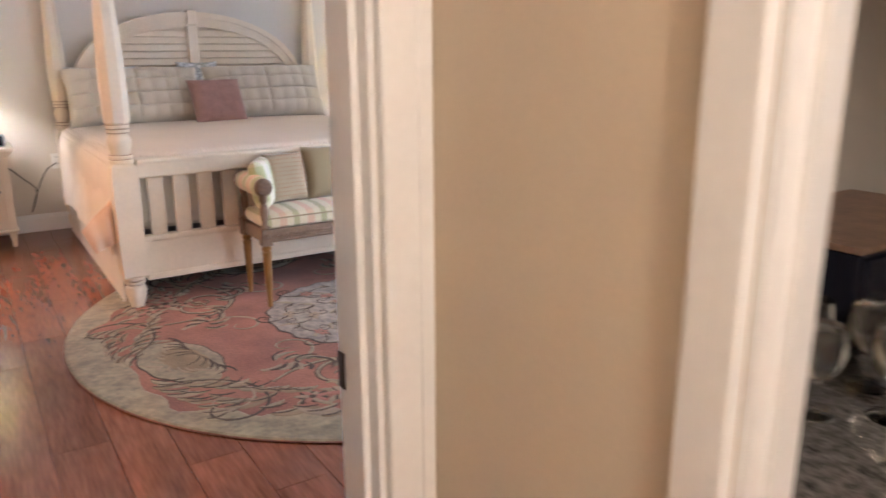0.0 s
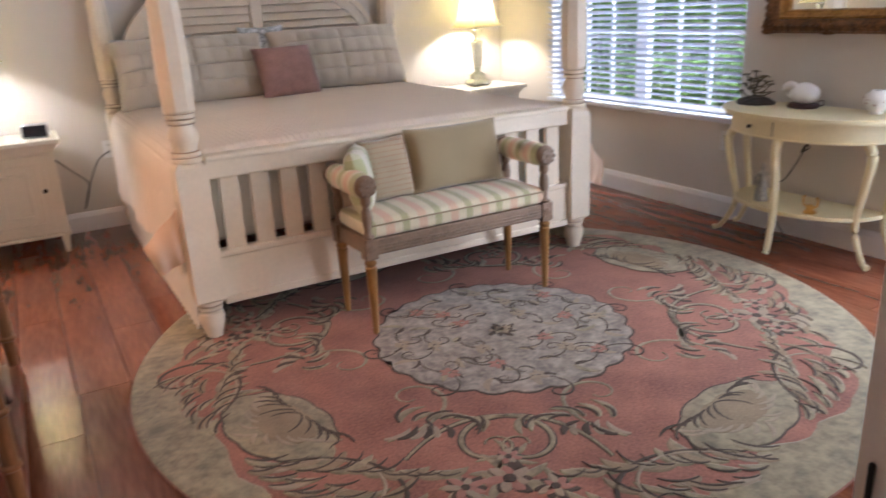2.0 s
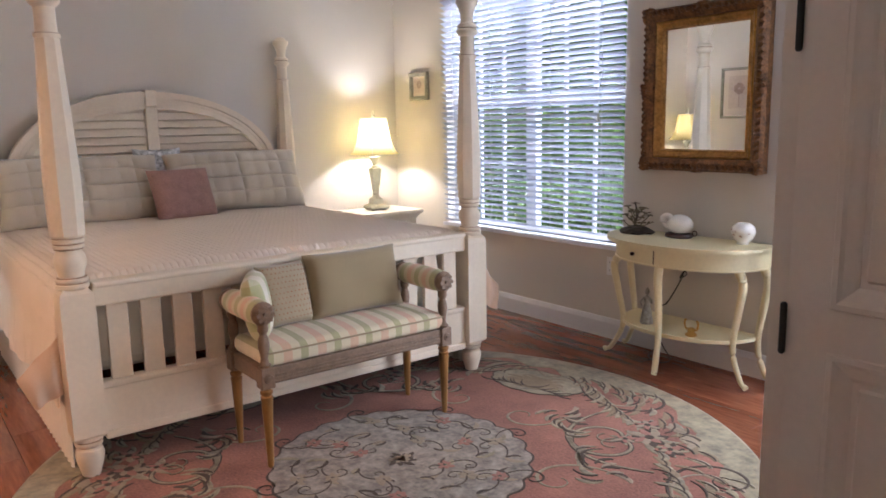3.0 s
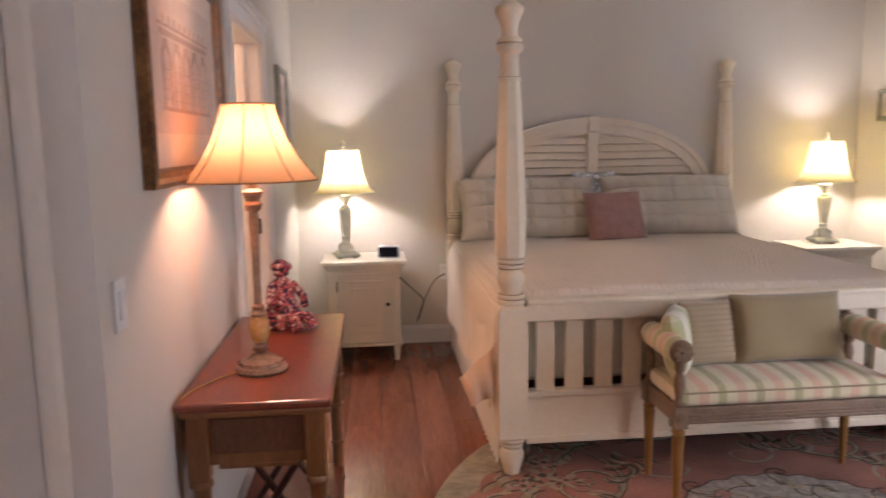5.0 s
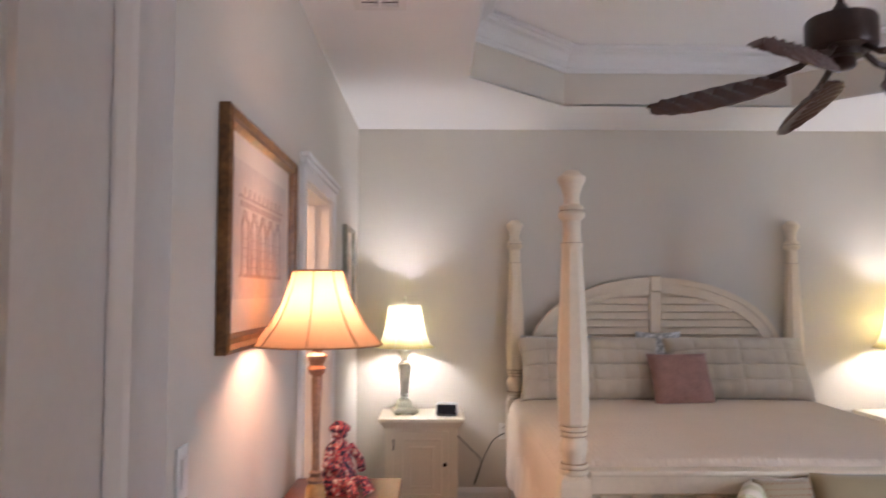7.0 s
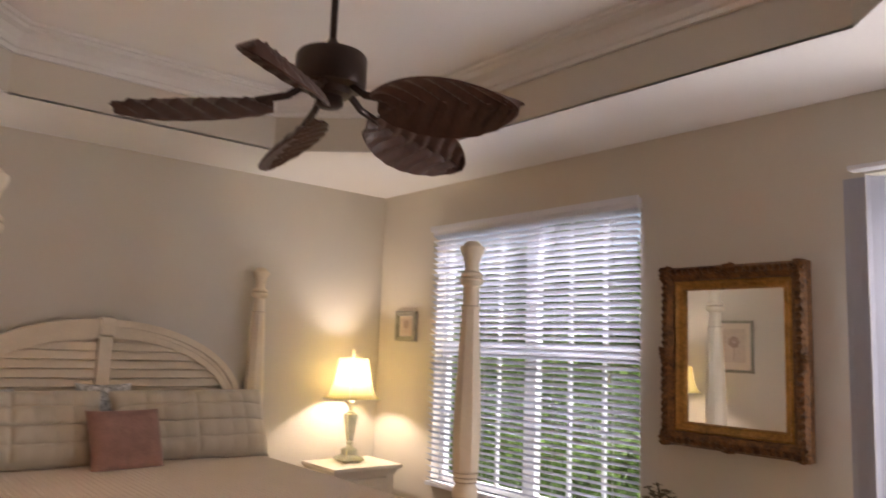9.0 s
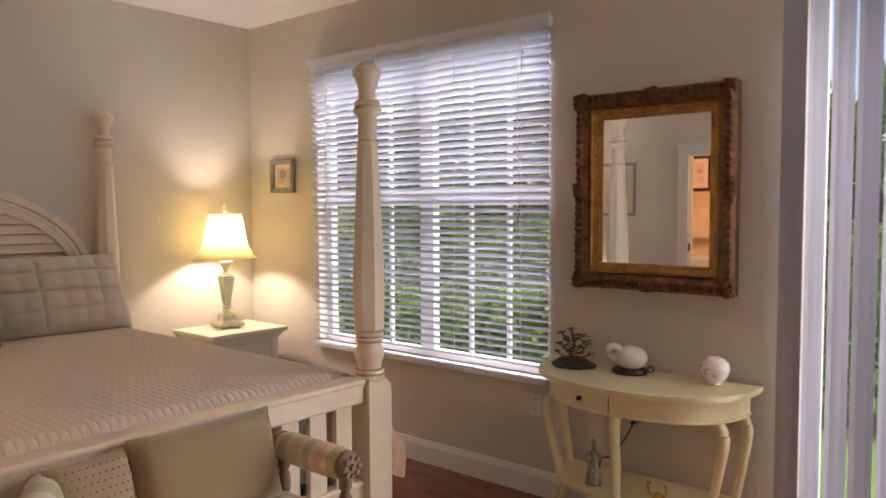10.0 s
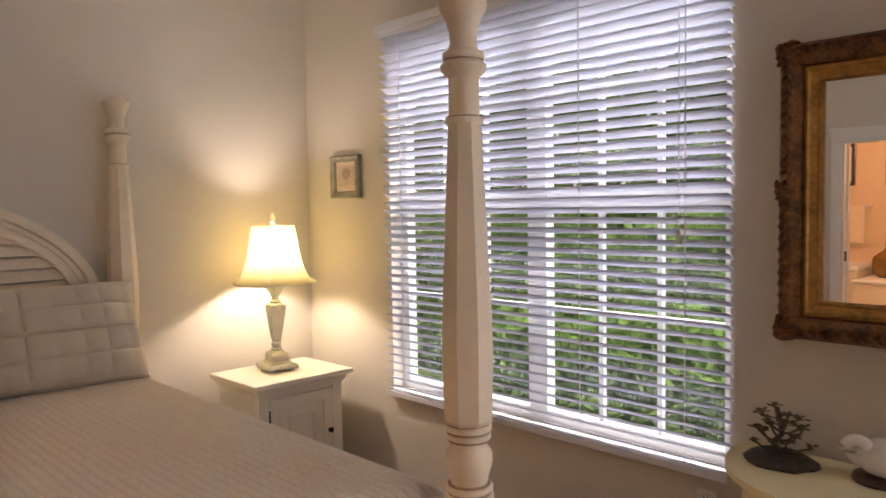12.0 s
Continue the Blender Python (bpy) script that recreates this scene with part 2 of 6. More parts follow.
MAT_BOARD = mat("mat_board", (0.72, 0.62, 0.52), 0.7, vary=0.03)
PRINT = mat("print_paper", (0.64, 0.53, 0.45), 0.7, vary=0.1, scale=9, grain=40, bump=0)
INK = mat("print_ink", (0.47, 0.35, 0.29), 0.7, vary=0.25, scale=14, grain=70, bump=0)
SAGEFRAME = mat("sage_frame", (0.33, 0.32, 0.26), 0.45, 0.2, vary=0.3, scale=20, grain=80)
FANDARK = mat("fan_bronze", (0.035, 0.018, 0.013), 0.35, 0.4, vary=0.2)
FANBLADE = mat("fan_blade", (0.075, 0.032, 0.022), 0.4, vary=0.35, scale=10, grain=50, bump=0.2)
LAMPSHADE = shade_mat("cream_shade", (0.60, 0.51, 0.24), 0.32)
AMBERSHADE = shade_mat("amber_shade", (0.62, 0.38, 0.21), 0.34)
SEAM = plain("shade_seam", (0.30, 0.17, 0.08), 0.8)
LAMPBRONZE = mat("lamp_bronze", (0.30, 0.19, 0.13), 0.4, 0.35, vary=0.4, scale=20, grain=90, bump=0.2)
AMBERGLASS = mat("amber_stone", (0.55, 0.30, 0.11), 0.25, vary=0.3, scale=25)
PLASTIC = plain("white_plastic", (0.80, 0.79, 0.76), 0.35)
CLOCKBLACK = plain("clock_black", (0.012, 0.013, 0.02), 0.12)
CLOCKSILVER = plain("clock_silver", (0.5, 0.5, 0.52), 0.3, 0.7)
CORAL = mat("dark_bonsai", (0.05, 0.04, 0.03), 0.45, 0.3, vary=0.5, scale=30)
BONSAILEAF = mat("bonsai_leaf", (0.06, 0.05, 0.025), 0.45, 0.3, vary=0.5, scale=40, second=(0.11, 0.085, 0.035))
SHELL = mat("shell", (0.80, 0.76, 0.72), 0.25, vary=0.06, scale=12)
PORCELAIN = mat("porcelain", (0.80, 0.77, 0.72), 0.15, vary=0.04)
FIGURINE = mat("silver_figurine", (0.36, 0.34, 0.29), 0.35, 0.5, vary=0.4, scale=40)
GOLD = plain("gold", (0.6, 0.36, 0.1), 0.3, 0.9)
DOLL = mat("doll_costume", (0.012, 0.012, 0.03), 0.55, vary=0.3, scale=55, grain=90, bump=0.2)
nt = DOLL.node_tree
ramp = [q for q in nt.nodes if q.bl_idname == "ShaderNodeValToRGB"][0].color_ramp
ramp.elements[0].position, ramp.elements[1].position = 0.44, 0.60
ramp.elements[1].color = rgb((0.70, 0.58, 0.50))
for at_, colour_ in ((0.475, (0.03, 0.035, 0.10)), (0.49, (0.45, 0.035, 0.04)), (0.53, (0.52, 0.10, 0.09)), (0.55, (0.10, 0.05, 0.06))):
    ramp.elements.new(at_).color = rgb(colour_)
TOWEL = mat("towel", (0.74, 0.60, 0.44), 0.95, vary=0.08, scale=10, grain=250, bump=0.5)
GRANITE = mat("granite", (0.04, 0.036, 0.034), 0.12, vary=0.8, scale=40, grain=120, second=(0.12, 0.11, 0.1))
JAR = mat("amber_jar", (0.22, 0.11, 0.02), 0.2, vary=0.2)
LEAF = shade_mat("hedge_leaf", (0.12, 0.21, 0.06), 0.45)
GRASS = mat("lawn", (0.07, 0.13, 0.03), 0.9, vary=0.4, scale=2, grain=40)
BARK = mat("bark", (0.10, 0.07, 0.05), 0.9, vary=0.4, scale=8, grain=40, bump=0.5)
RUGFIELD = mat("rug_field", (0.22, 0.082, 0.052), 0.95, vary=0.3, scale=4, grain=90, bump=0.6, sheen=0.1, second=(0.33, 0.135, 0.09))
RUGSAGE = mat("rug_sage", (0.17, 0.138, 0.074), 0.95, vary=0.3, scale=11, grain=40, second=(0.30, 0.238, 0.135), bump=0.5, sheen=0.3)
RUGGREY = mat("rug_grey", (0.16, 0.125, 0.095), 0.95, vary=0.45, scale=16, grain=45, second=(0.30, 0.245, 0.185), bump=0.5, sheen=0.3)
RUGDARK = mat("rug_outline", (0.085, 0.062, 0.045), 0.95, vary=0.3, scale=10, grain=160, bump=0.5)
RUGCREAM = mat("rug_cream", (0.34, 0.265, 0.185), 0.95, vary=0.2, scale=10, grain=160, bump=0.5)
RUGTAN = mat("rug_tan", (0.27, 0.20, 0.125), 0.95, vary=0.25, scale=10, grain=160, bump=0.5)
RUGPINK = mat("rug_pink", (0.36, 0.17, 0.13), 0.95, vary=0.2, scale=10, grain=160, bump=0.5)


# ---- mesh helpers ----
def part(name, bm, material, parent=None, label="", smooth=False):
    me = bpy.data.meshes.new(name)
    bm.normal_update()
    bm.to_mesh(me)
    bm.free()
    me.materials.append(material)
    if smooth:
        for p in me.polygons:
            p.use_smooth = True
        me.set_sharp_from_angle(angle=radians(40))
    ob = new(name, me)
    ob.parent = parent
    if label:
        ob["label"] = label
    return ob


def thing(name, place, label, category, group="", rz=0.0):
    e = new(name)
    e.empty_display_size = 0.1
    e.matrix_basis = pose(*place, 0, 0, rz)
    return tagged(e, label, category, group)


def box(x0, y0, z0, x1, y1, z1, bevel=0.0, bm=None, seg=2):
    own = bmesh.new()
    bmesh.ops.create_cube(own, size=1, matrix=Matrix.Translation(((x0 + x1) / 2, (y0 + y1) / 2, (z0 + z1) / 2))
                          @ Matrix.Diagonal((abs(x1 - x0), abs(y1 - y0), abs(z1 - z0), 1)))
    if bevel:
        bmesh.ops.bevel(own, geom=own.edges[:], offset=bevel, segments=seg, profile=0.5, affect="EDGES")
    if bm is None:
        return own
    return join(bm, own)


def join(bm, other):
    me = bpy.data.meshes.new("tmp")
    other.to_mesh(me)
    other.free()
    bm.from_mesh(me)
    bpy.data.meshes.remove(me)
    return bm


def lathe(profile, n=20, squash=1.0, turn=0.0, at=(0, 0, 0), bm=None):
    """A turned shape from (radius, height) pairs; n = 4 or 8 gives square or octagonal work."""
    bm = bm or bmesh.new()
    rings = []
    for r, z in profile:
        rings.append([bm.verts.new((at[0] + r * math.cos(turn + 2 * math.pi * k / n), at[1] + squash * r * math.sin(turn + 2 * math.pi * k / n), at[2] + z)) for k in range(n)])
    for a, b in zip(rings, rings[1:]):
        for k in range(n):
            bm.faces.new((a[k], a[(k + 1) % n], b[(k + 1) % n], b[k]))
    bm.faces.new(rings[0][::-1])
    bm.faces.new(rings[-1])
    return bm


def tube(points, radius, n=8, bm=None, taper=None):
    bm = bm or bmesh.new()
    pts = [Vector(p) for p in points]
    rings = []
    for i, p in enumerate(pts):
        d = (pts[min(i + 1, len(pts) - 1)] - pts[max(i - 1, 0)]).normalized()
        up = Vector((0, 0, 1)) if abs(d.z) < 0.95 else Vector((1, 0, 0))
        u = d.cross(up).normalized()
        v = u.cross(d)
        r = radius * (taper(i / (len(pts) - 1)) if taper else 1)
        rings.append([bm.verts.new(p + r * (math.cos(2 * math.pi * k / n) * u + math.sin(2 * math.pi * k / n) * v)) for k in range(n)])
    for a, b in zip(rings, rings[1:]):
        for k in range(n):
            bm.faces.new((a[k], a[(k + 1) % n], b[(k + 1) % n], b[k]))
    bm.faces.new(rings[0][::-1])
    bm.faces.new(rings[-1])
    bmesh.ops.recalc_face_normals(bm, faces=bm.faces[:])
    return bm


def curve(ctrl, n=24):
    """Points along a smooth line through the control points."""
    c = [Vector(p) for p in ctrl]
    c = [2 * c[0] - c[1]] + c + [2 * c[-1] - c[-2]]
    out = []
    for i in range(1, len(c) - 2):
        for k in range(n):
            t = k / n
            a, b, d, e = c[i - 1], c[i], c[i + 1], c[i + 2]
            out.append(0.5 * ((2 * b) + (d - a) * t + (2 * a - 5 * b + 4 * d - e) * t * t + (3 * b - a - 3 * d + e) * t ** 3))
    out.append(c[-2])
    return out


def pillow(w, h, d, n=22, quilt=0.0, seed=0.0, power=0.42):
    """An upright cushion, w wide along x, h high along z, with pinched corners and a welt."""
    bm = bmesh.new()
    side = []
    for s in (-1, 1):
        rows = []
        for j in range(n + 1):
            row = []
            for i in range(n + 1):
                u, v = 2 * i / n - 1, 2 * j / n - 1
                bulge = max(0.0, (1 - u ** 4) * (1 - v ** 4)) ** power
                pinch = 1 - 0.05 * (1 - u * u) * abs(v) ** 3 - 0.05 * (1 - v * v) * abs(u) ** 3
                wob = 0.07 * noise.noise((u * 1.6 + seed, v * 1.6, s * 2.0 + seed))
                y = s * d / 2 * (bulge + wob * bulge)
                if quilt:
                    q = max(abs(math.sin(math.pi * (u * w / 2) / quilt)), 0) * max(abs(math.sin(math.pi * (v * h / 2) / quilt)), 0)
                    y += s * 0.028 * (q ** 0.35) * bulge
                row.append(bm.verts.new((u * w / 2 * pinch, y, v * h / 2 * pinch + h / 2)))
            rows.append(row)
        for j in range(n):
            for i in range(n):
                f = (rows[j][i], rows[j][i + 1], rows[j + 1][i + 1], rows[j + 1][i])
                bm.faces.new(f if s < 0 else f[::-1])
        side.append(rows)
    bmesh.ops.remove_doubles(bm, verts=bm.verts[:], dist=0.0008)
    bmesh.ops.recalc_face_normals(bm, faces=bm.faces[:])
    return bm


def flat(outline, z, bm=None, thick=0.002):
    """A low raised island with the given outline."""
    bm = bm or bmesh.new()
    top = [bm.verts.new((x, y, z)) for x, y in outline]
    low = [bm.verts.new((x, y, z - thick)) for x, y in outline]
    f = bm.faces.new(top)
    bmesh.ops.triangulate(bm, faces=[f])
    n = len(top)
    for k in range(n):
        bm.faces.new((low[k], low[(k + 1) % n], top[(k + 1) % n], top[k]))
    return bm


def ribbon(points, width, z, bm=None):
    """A band of changing width along a flat line."""
    bm = bm or bmesh.new()
    pts = [Vector((p[0], p[1])) for p in points]
    rows = []
    for i, p in enumerate(pts):
        d = (pts[min(i + 1, len(pts) - 1)] - pts[max(i - 1, 0)]).normalized()
        nrm = Vector((-d.y, d.x))
        w = width(i / (len(pts) - 1))
        rows.append((bm.verts.new((*(p + nrm * w), z - 0.002)), bm.verts.new((*(p + nrm * w * 0.6), z)), bm.verts.new((*(p - nrm * w * 0.6), z)), bm.verts.new((*(p - nrm * w), z - 0.002))))
    for a, b in zip(rows, rows[1:]):
        for k in range(3):
            bm.faces.new((a[k + 1], b[k + 1], b[k], a[k]))
    return bm


# ---- structure ----
LX, RX, BY, FY, CZ, TOP = -0.675, 3.55, 6.42, 1.115, 2.725, 3.09
WIN = (3.95, 5.70, 0.60, 2.40)
SLD = (1.22, 2.785, 0.02, 2.36)
BATH = (4.13, 4.95, 0.0, 2.0)
ENT = (-0.47, 0.276, 0.0, 2.04)
TH = 0.14


def wall(name, axis, plane, thick, a0, a1, z0, z1, holes, material, label="painted plaster wall"):
    """axis 'x': a wall across x at plane, running along y; 'y' the other way. holes: (a0, a1, z0, z1)."""
    bm = bmesh.new()
    cuts = sorted({a0, a1, *[v for h in holes for v in h[:2]]})
    for lo, hi in zip(cuts, cuts[1:]):
        spans, z = [], z0
        for h in sorted((h for h in holes if h[0] <= lo + 1e-6 and h[1] >= hi - 1e-6), key=lambda h: h[2]):
            if h[2] > z + 1e-6:
                spans.append((z, h[2]))
            z = h[3]
        if z < z1:
            spans.append((z, z1))
        for s0, s1 in spans:
            if axis == "x":
                box(plane, lo, s0, plane + thick, hi, s1, bm=bm)
            else:
                box(lo, plane, s0, hi, plane + thick, s1, bm=bm)
    return tagged(part(name, bm, material), label, "wall", kind="structure")


wall("wall_east", "x", RX, TH, -2.5, BY + TH, -0.1, TOP + 0.1, [WIN, SLD], WALL, "greige painted wall with a window and a sliding door")
wall("wall_north", "y", BY, TH, LX - TH, RX, -0.1, TOP + 0.1, [], WALL, "greige painted wall behind the bed")
wall("wall_west", "x", LX, -TH, FY, BY, -0.1, TOP + 0.1, [BATH], WALL, "greige painted wall with a bathroom doorway")
wall("wall_south", "y", FY, -0.13, 0.36, RX, -0.1, TOP + 0.1, [], WALL, "greige painted wall beside the entry")
wall("wall_entry", "y", FY, -0.13, LX - TH, 0.36, -0.1, TOP + 0.1, [ENT], WALL, "wall round the bedroom doorway")
HALL = (-0.75, 0.425, 0.0, 2.04)
wall("wall_hall_east", "x", 0.36, 0.06, -2.5, FY - 0.13, -0.1, TOP, [HALL], HALLWALL, "warm tan hall wall with an opening")
wall("wall_hall_west", "x", -0.72, -0.12, -2.5, FY - 0.13, -0.1, TOP, [], HALLWALL, "warm tan hall wall")
wall("wall_hall_south", "y", -2.5, -0.12, -0.84, RX + TH, -0.1, TOP, [], HALLWALL, "warm tan wall at the end of the hall")
tagged(part("ceiling_hall", box(-0.84, -2.62, 2.5, RX, FY - 0.13, 2.6), CEIL), "plain white hall ceiling", "ceiling", kind="structure")
# bathroom shell
wall("wall_bath_west", "x", -3.0, -0.1, 3.3, 6.0, -0.1, 2.6, [], BATHWALL, "warm bathroom wall")
wall("wall_bath_north", "y", 6.0, 0.1, -3.1, LX - TH, -0.1, 2.6, [], BATHWALL, "warm bathroom wall")
wall("wall_bath_south", "y", 3.3, -0.1, -3.1, LX - TH, -0.1, 2.6, [], BATHWALL, "warm bathroom wall")
tagged(part("ceiling_bath", box(-3.1, 3.2, 2.5, LX - TH, 6.1, 2.58), CEIL), "plain white bathroom ceiling", "ceiling", kind="structure")

# tray ceiling: a flat rim round an octagonal recess
TX0, TX1, TY0, TY1, CH = 0.076, 2.83, 1.9, 5.72, 0.64


def octagon(grow=0.0):
    c = CH + grow * 0.586
    x0, x1, y0, y1 = TX0 - grow, TX1 + grow, TY0 - grow, TY1 + grow
    return [(x0 + c, y0), (x1 - c, y0), (x1, y0 + c), (x1, y1 - c), (x1 - c, y1), (x0 + c, y1), (x0, y1 - c), (x0, y0 + c)]


def sweep_octagon(profile):
    bm = bmesh.new()
    rings = [[bm.verts.new((x, y, z)) for x, y in octagon(g)] for g, z in profile]
    for a, b in zip(rings, rings[1:]):
        for k in range(8):
            bm.faces.new((a[k], a[(k + 1) % 8], b[(k + 1) % 8], b[k]))
    return bm


bm = bmesh.new()
oc = octagon()
inner = [bm.verts.new((x, y, CZ)) for x, y in oc]
ext = [(oc[0][0], FY), (oc[1][0], FY), (RX, oc[2][1]), (RX, oc[3][1]), (oc[4][0], BY), (oc[5][0], BY), (LX, oc[6][1]), (LX, oc[7][1])]
outer = [bm.verts.new((x, y, CZ)) for x, y in ext]
cor = {1: (RX, FY), 3: (RX, BY), 5: (LX, BY), 7: (LX, FY)}
for k in range(8):
    q = (k + 1) % 8
    f = [inner[k], inner[q], outer[q]]
    if k in cor:
        f.append(bm.verts.new((*cor[k], CZ)))
    f.append(outer[k])
    bm.faces.new(f)
up = bmesh.ops.extrude_face_region(bm, geom=bm.faces[:])
bmesh.ops.translate(bm, vec=(0, 0, 0.012), verts=[v for v in up["geom"] if isinstance(v, bmesh.types.BMVert)])
bmesh.ops.recalc_face_normals(bm, faces=bm.faces[:])
tagged(part("ceiling", bm, CEIL), "white flat ceiling rim round the tray recess", "ceiling", kind="structure")
bm = sweep_octagon([(0.0, CZ + 0.002), (0.0, TOP), (0.05, TOP), (0.05, CZ + 0.014), (0.0, CZ + 0.014)])
tagged(part("ceiling_tray_wall", bm, WALL), "greige upright band of the tray ceiling", "ceiling", kind="structure")
tagged(part("ceiling_tray_top", box(LX - TH, FY, TOP, RX + TH, BY + TH, TOP + 0.08), CEIL), "white flat top of the tray ceiling", "ceiling", kind="structure")
crown = [(-0.002, TOP - 0.15), (-0.018, TOP - 0.148), (-0.02, TOP - 0.125), (-0.032, TOP - 0.118), (-0.04, TOP - 0.085), (-0.065, TOP - 0.05),
         (-0.10, TOP - 0.038), (-0.104, TOP - 0.022), (-0.125, TOP - 0.018), (-0.13, TOP - 0.003)]
tagged(part("trim_crown", sweep_octagon(crown), WHITE), "white stepped crown moulding round the tray", "trim", kind="structure")

# skirting boards
def skirting(name, pts, inward):
    bm = bmesh.new()
    prof = [(0.0, 0.0), (0.016, 0.0), (0.016, 0.10), (0.011, 0.118), (0.006, 0.13), (0.0, 0.132)]
    (x0, y0), (x1, y1) = pts
    ends = []
    for x, y in pts:
        ends.append([bm.verts.new((x + inward[0] * (d + 0.001), y + inward[1] * (d + 0.001), z + 0.001)) for d, z in prof])
    for k in range(len(prof) - 1):
        bm.faces.new((ends[0][k], ends[0][k + 1], ends[1][k + 1], ends[1][k]))
    bm.faces.new(ends[0]), bm.faces.new(ends[1][::-1])
    bmesh.ops.recalc_face_normals(bm, faces=bm.faces[:])
    tagged(part(name, bm, WHITE), "white painted baseboard along the wall", "baseboard", kind="structure")


skirting("baseboard_north", [(LX + 0.017, BY), (RX - 0.017, BY)], (0, -1))
skirting("baseboard_east", [(RX, SLD[1] + 0.09), (RX, BY)], (-1, 0))
skirting("baseboard_west", [(LX, FY), (LX, BATH[0] - 0.09)], (1, 0))
skirting("baseboard_west_far", [(LX, BATH[1] + 0.09), (LX, BY)], (1, 0))
skirting("baseboard_south", [(0.36, FY), (RX, FY)], (0, 1))

# door casings
def casing(name, axis, plane, side, hole, label, w=0.085, bead=True):
    a0, a1, _, z1 = hole
    t = 0.02
    bm = bmesh.new()
    def slab(u0, u1, v0, v1, d0, d1, bv):
        if axis == "x":
            box(plane + side * d0, u0, v0, plane + side * d1, u1, v1, bv, bm)
        else:
            box(u0, plane + side * d0, v0, u1, plane + side * d1, v1, bv, bm)
    for u0, u1 in ((a0 - w, a0), (a1, a1 + w)):
        slab(u0, u1, 0.0, z1, 0.001, t, 0.004)
    slab(a0 - w, a1 + w, z1, z1 + w, 0.001, t + 0.002, 0.004)
    for u0, u1 in [] if not bead else ((a0 - w + 0.004, a0 - w + 0.028), (a1 + w - 0.028, a1 + w - 0.004)):
        slab(u0, u1, 0.0, z1 + w - 0.004, t, t + 0.004, 0.0018)
    tagged(part(name, bm, WHITE), label, "trim", kind="structure")


def jamb(name, axis, plane, thick, hole, label):
    a0, a1, _, z1 = hole
    bm = bmesh.new()
    lo, hi = sorted((plane, plane + thick))
    def slab(u0, u1, v0, v1, d0, d1):
        if axis == "x":
            box(d0, u0, v0, d1, u1, v1, 0.0, bm)
        else:
            box(u0, d0, v0, u1, d1, v1, 0.0, bm)
    e = 0.012
    for u0, u1, s in ((a0 + 0.001, a0 + e, 1), (a1 - e, a1 - 0.001, -1)):
        slab(u0, u1, 0, z1 - e, lo - 0.002, hi + 0.002)
        stop = (u1, u1 + 0.011) if s > 0 else (u0 - 0.011, u0)
        slab(*stop, 0, z1 - e, lo + 0.03, lo + 0.065)
    slab(a0 + 0.001, a1 - 0.001, z1 - e, z1 - 0.001, lo - 0.002, hi + 0.002)
    tagged(part(name, bm, WHITE), label, "trim", kind="structure")


casing("trim_bath_casing", "x", LX, 1, BATH, "white casing round the bathroom doorway")
cap = box(LX + 0.001, BATH[0] - 0.10, BATH[3] + 0.086, LX + 0.045, BATH[1] + 0.10, BATH[3] + 0.108, 0.006)
box(LX + 0.001, BATH[0] - 0.092, BATH[3] + 0.06, LX + 0.034, BATH[1] + 0.092, BATH[3] + 0.0858, 0.005, cap)
tagged(part("trim_bath_cornice", cap, WHITE), "white moulded cap over the bathroom doorway", "trim", kind="structure")
jamb("trim_bath_jamb", "x", LX, -TH, BATH, "white jamb of the bathroom doorway")
casing("trim_entry_casing", "y", FY, 1, (ENT[0], ENT[1], 0, ENT[3]), "white casing round the bedroom doorway")
casing("trim_entry_casing_hall", "y", FY - 0.13, -1, (ENT[0], ENT[1] , 0, ENT[3]), "white casing on the hall side")
jamb("trim_entry_jamb", "y", FY, -0.13, ENT, "white jamb of the bedroom doorway")
casing("trim_hall_casing", "x", 0.36, -1, HALL, "white casing round the hall opening", 0.062, False)
jamb("trim_hall_jamb", "x", 0.36, 0.06, HALL, "white jamb of the hall opening")


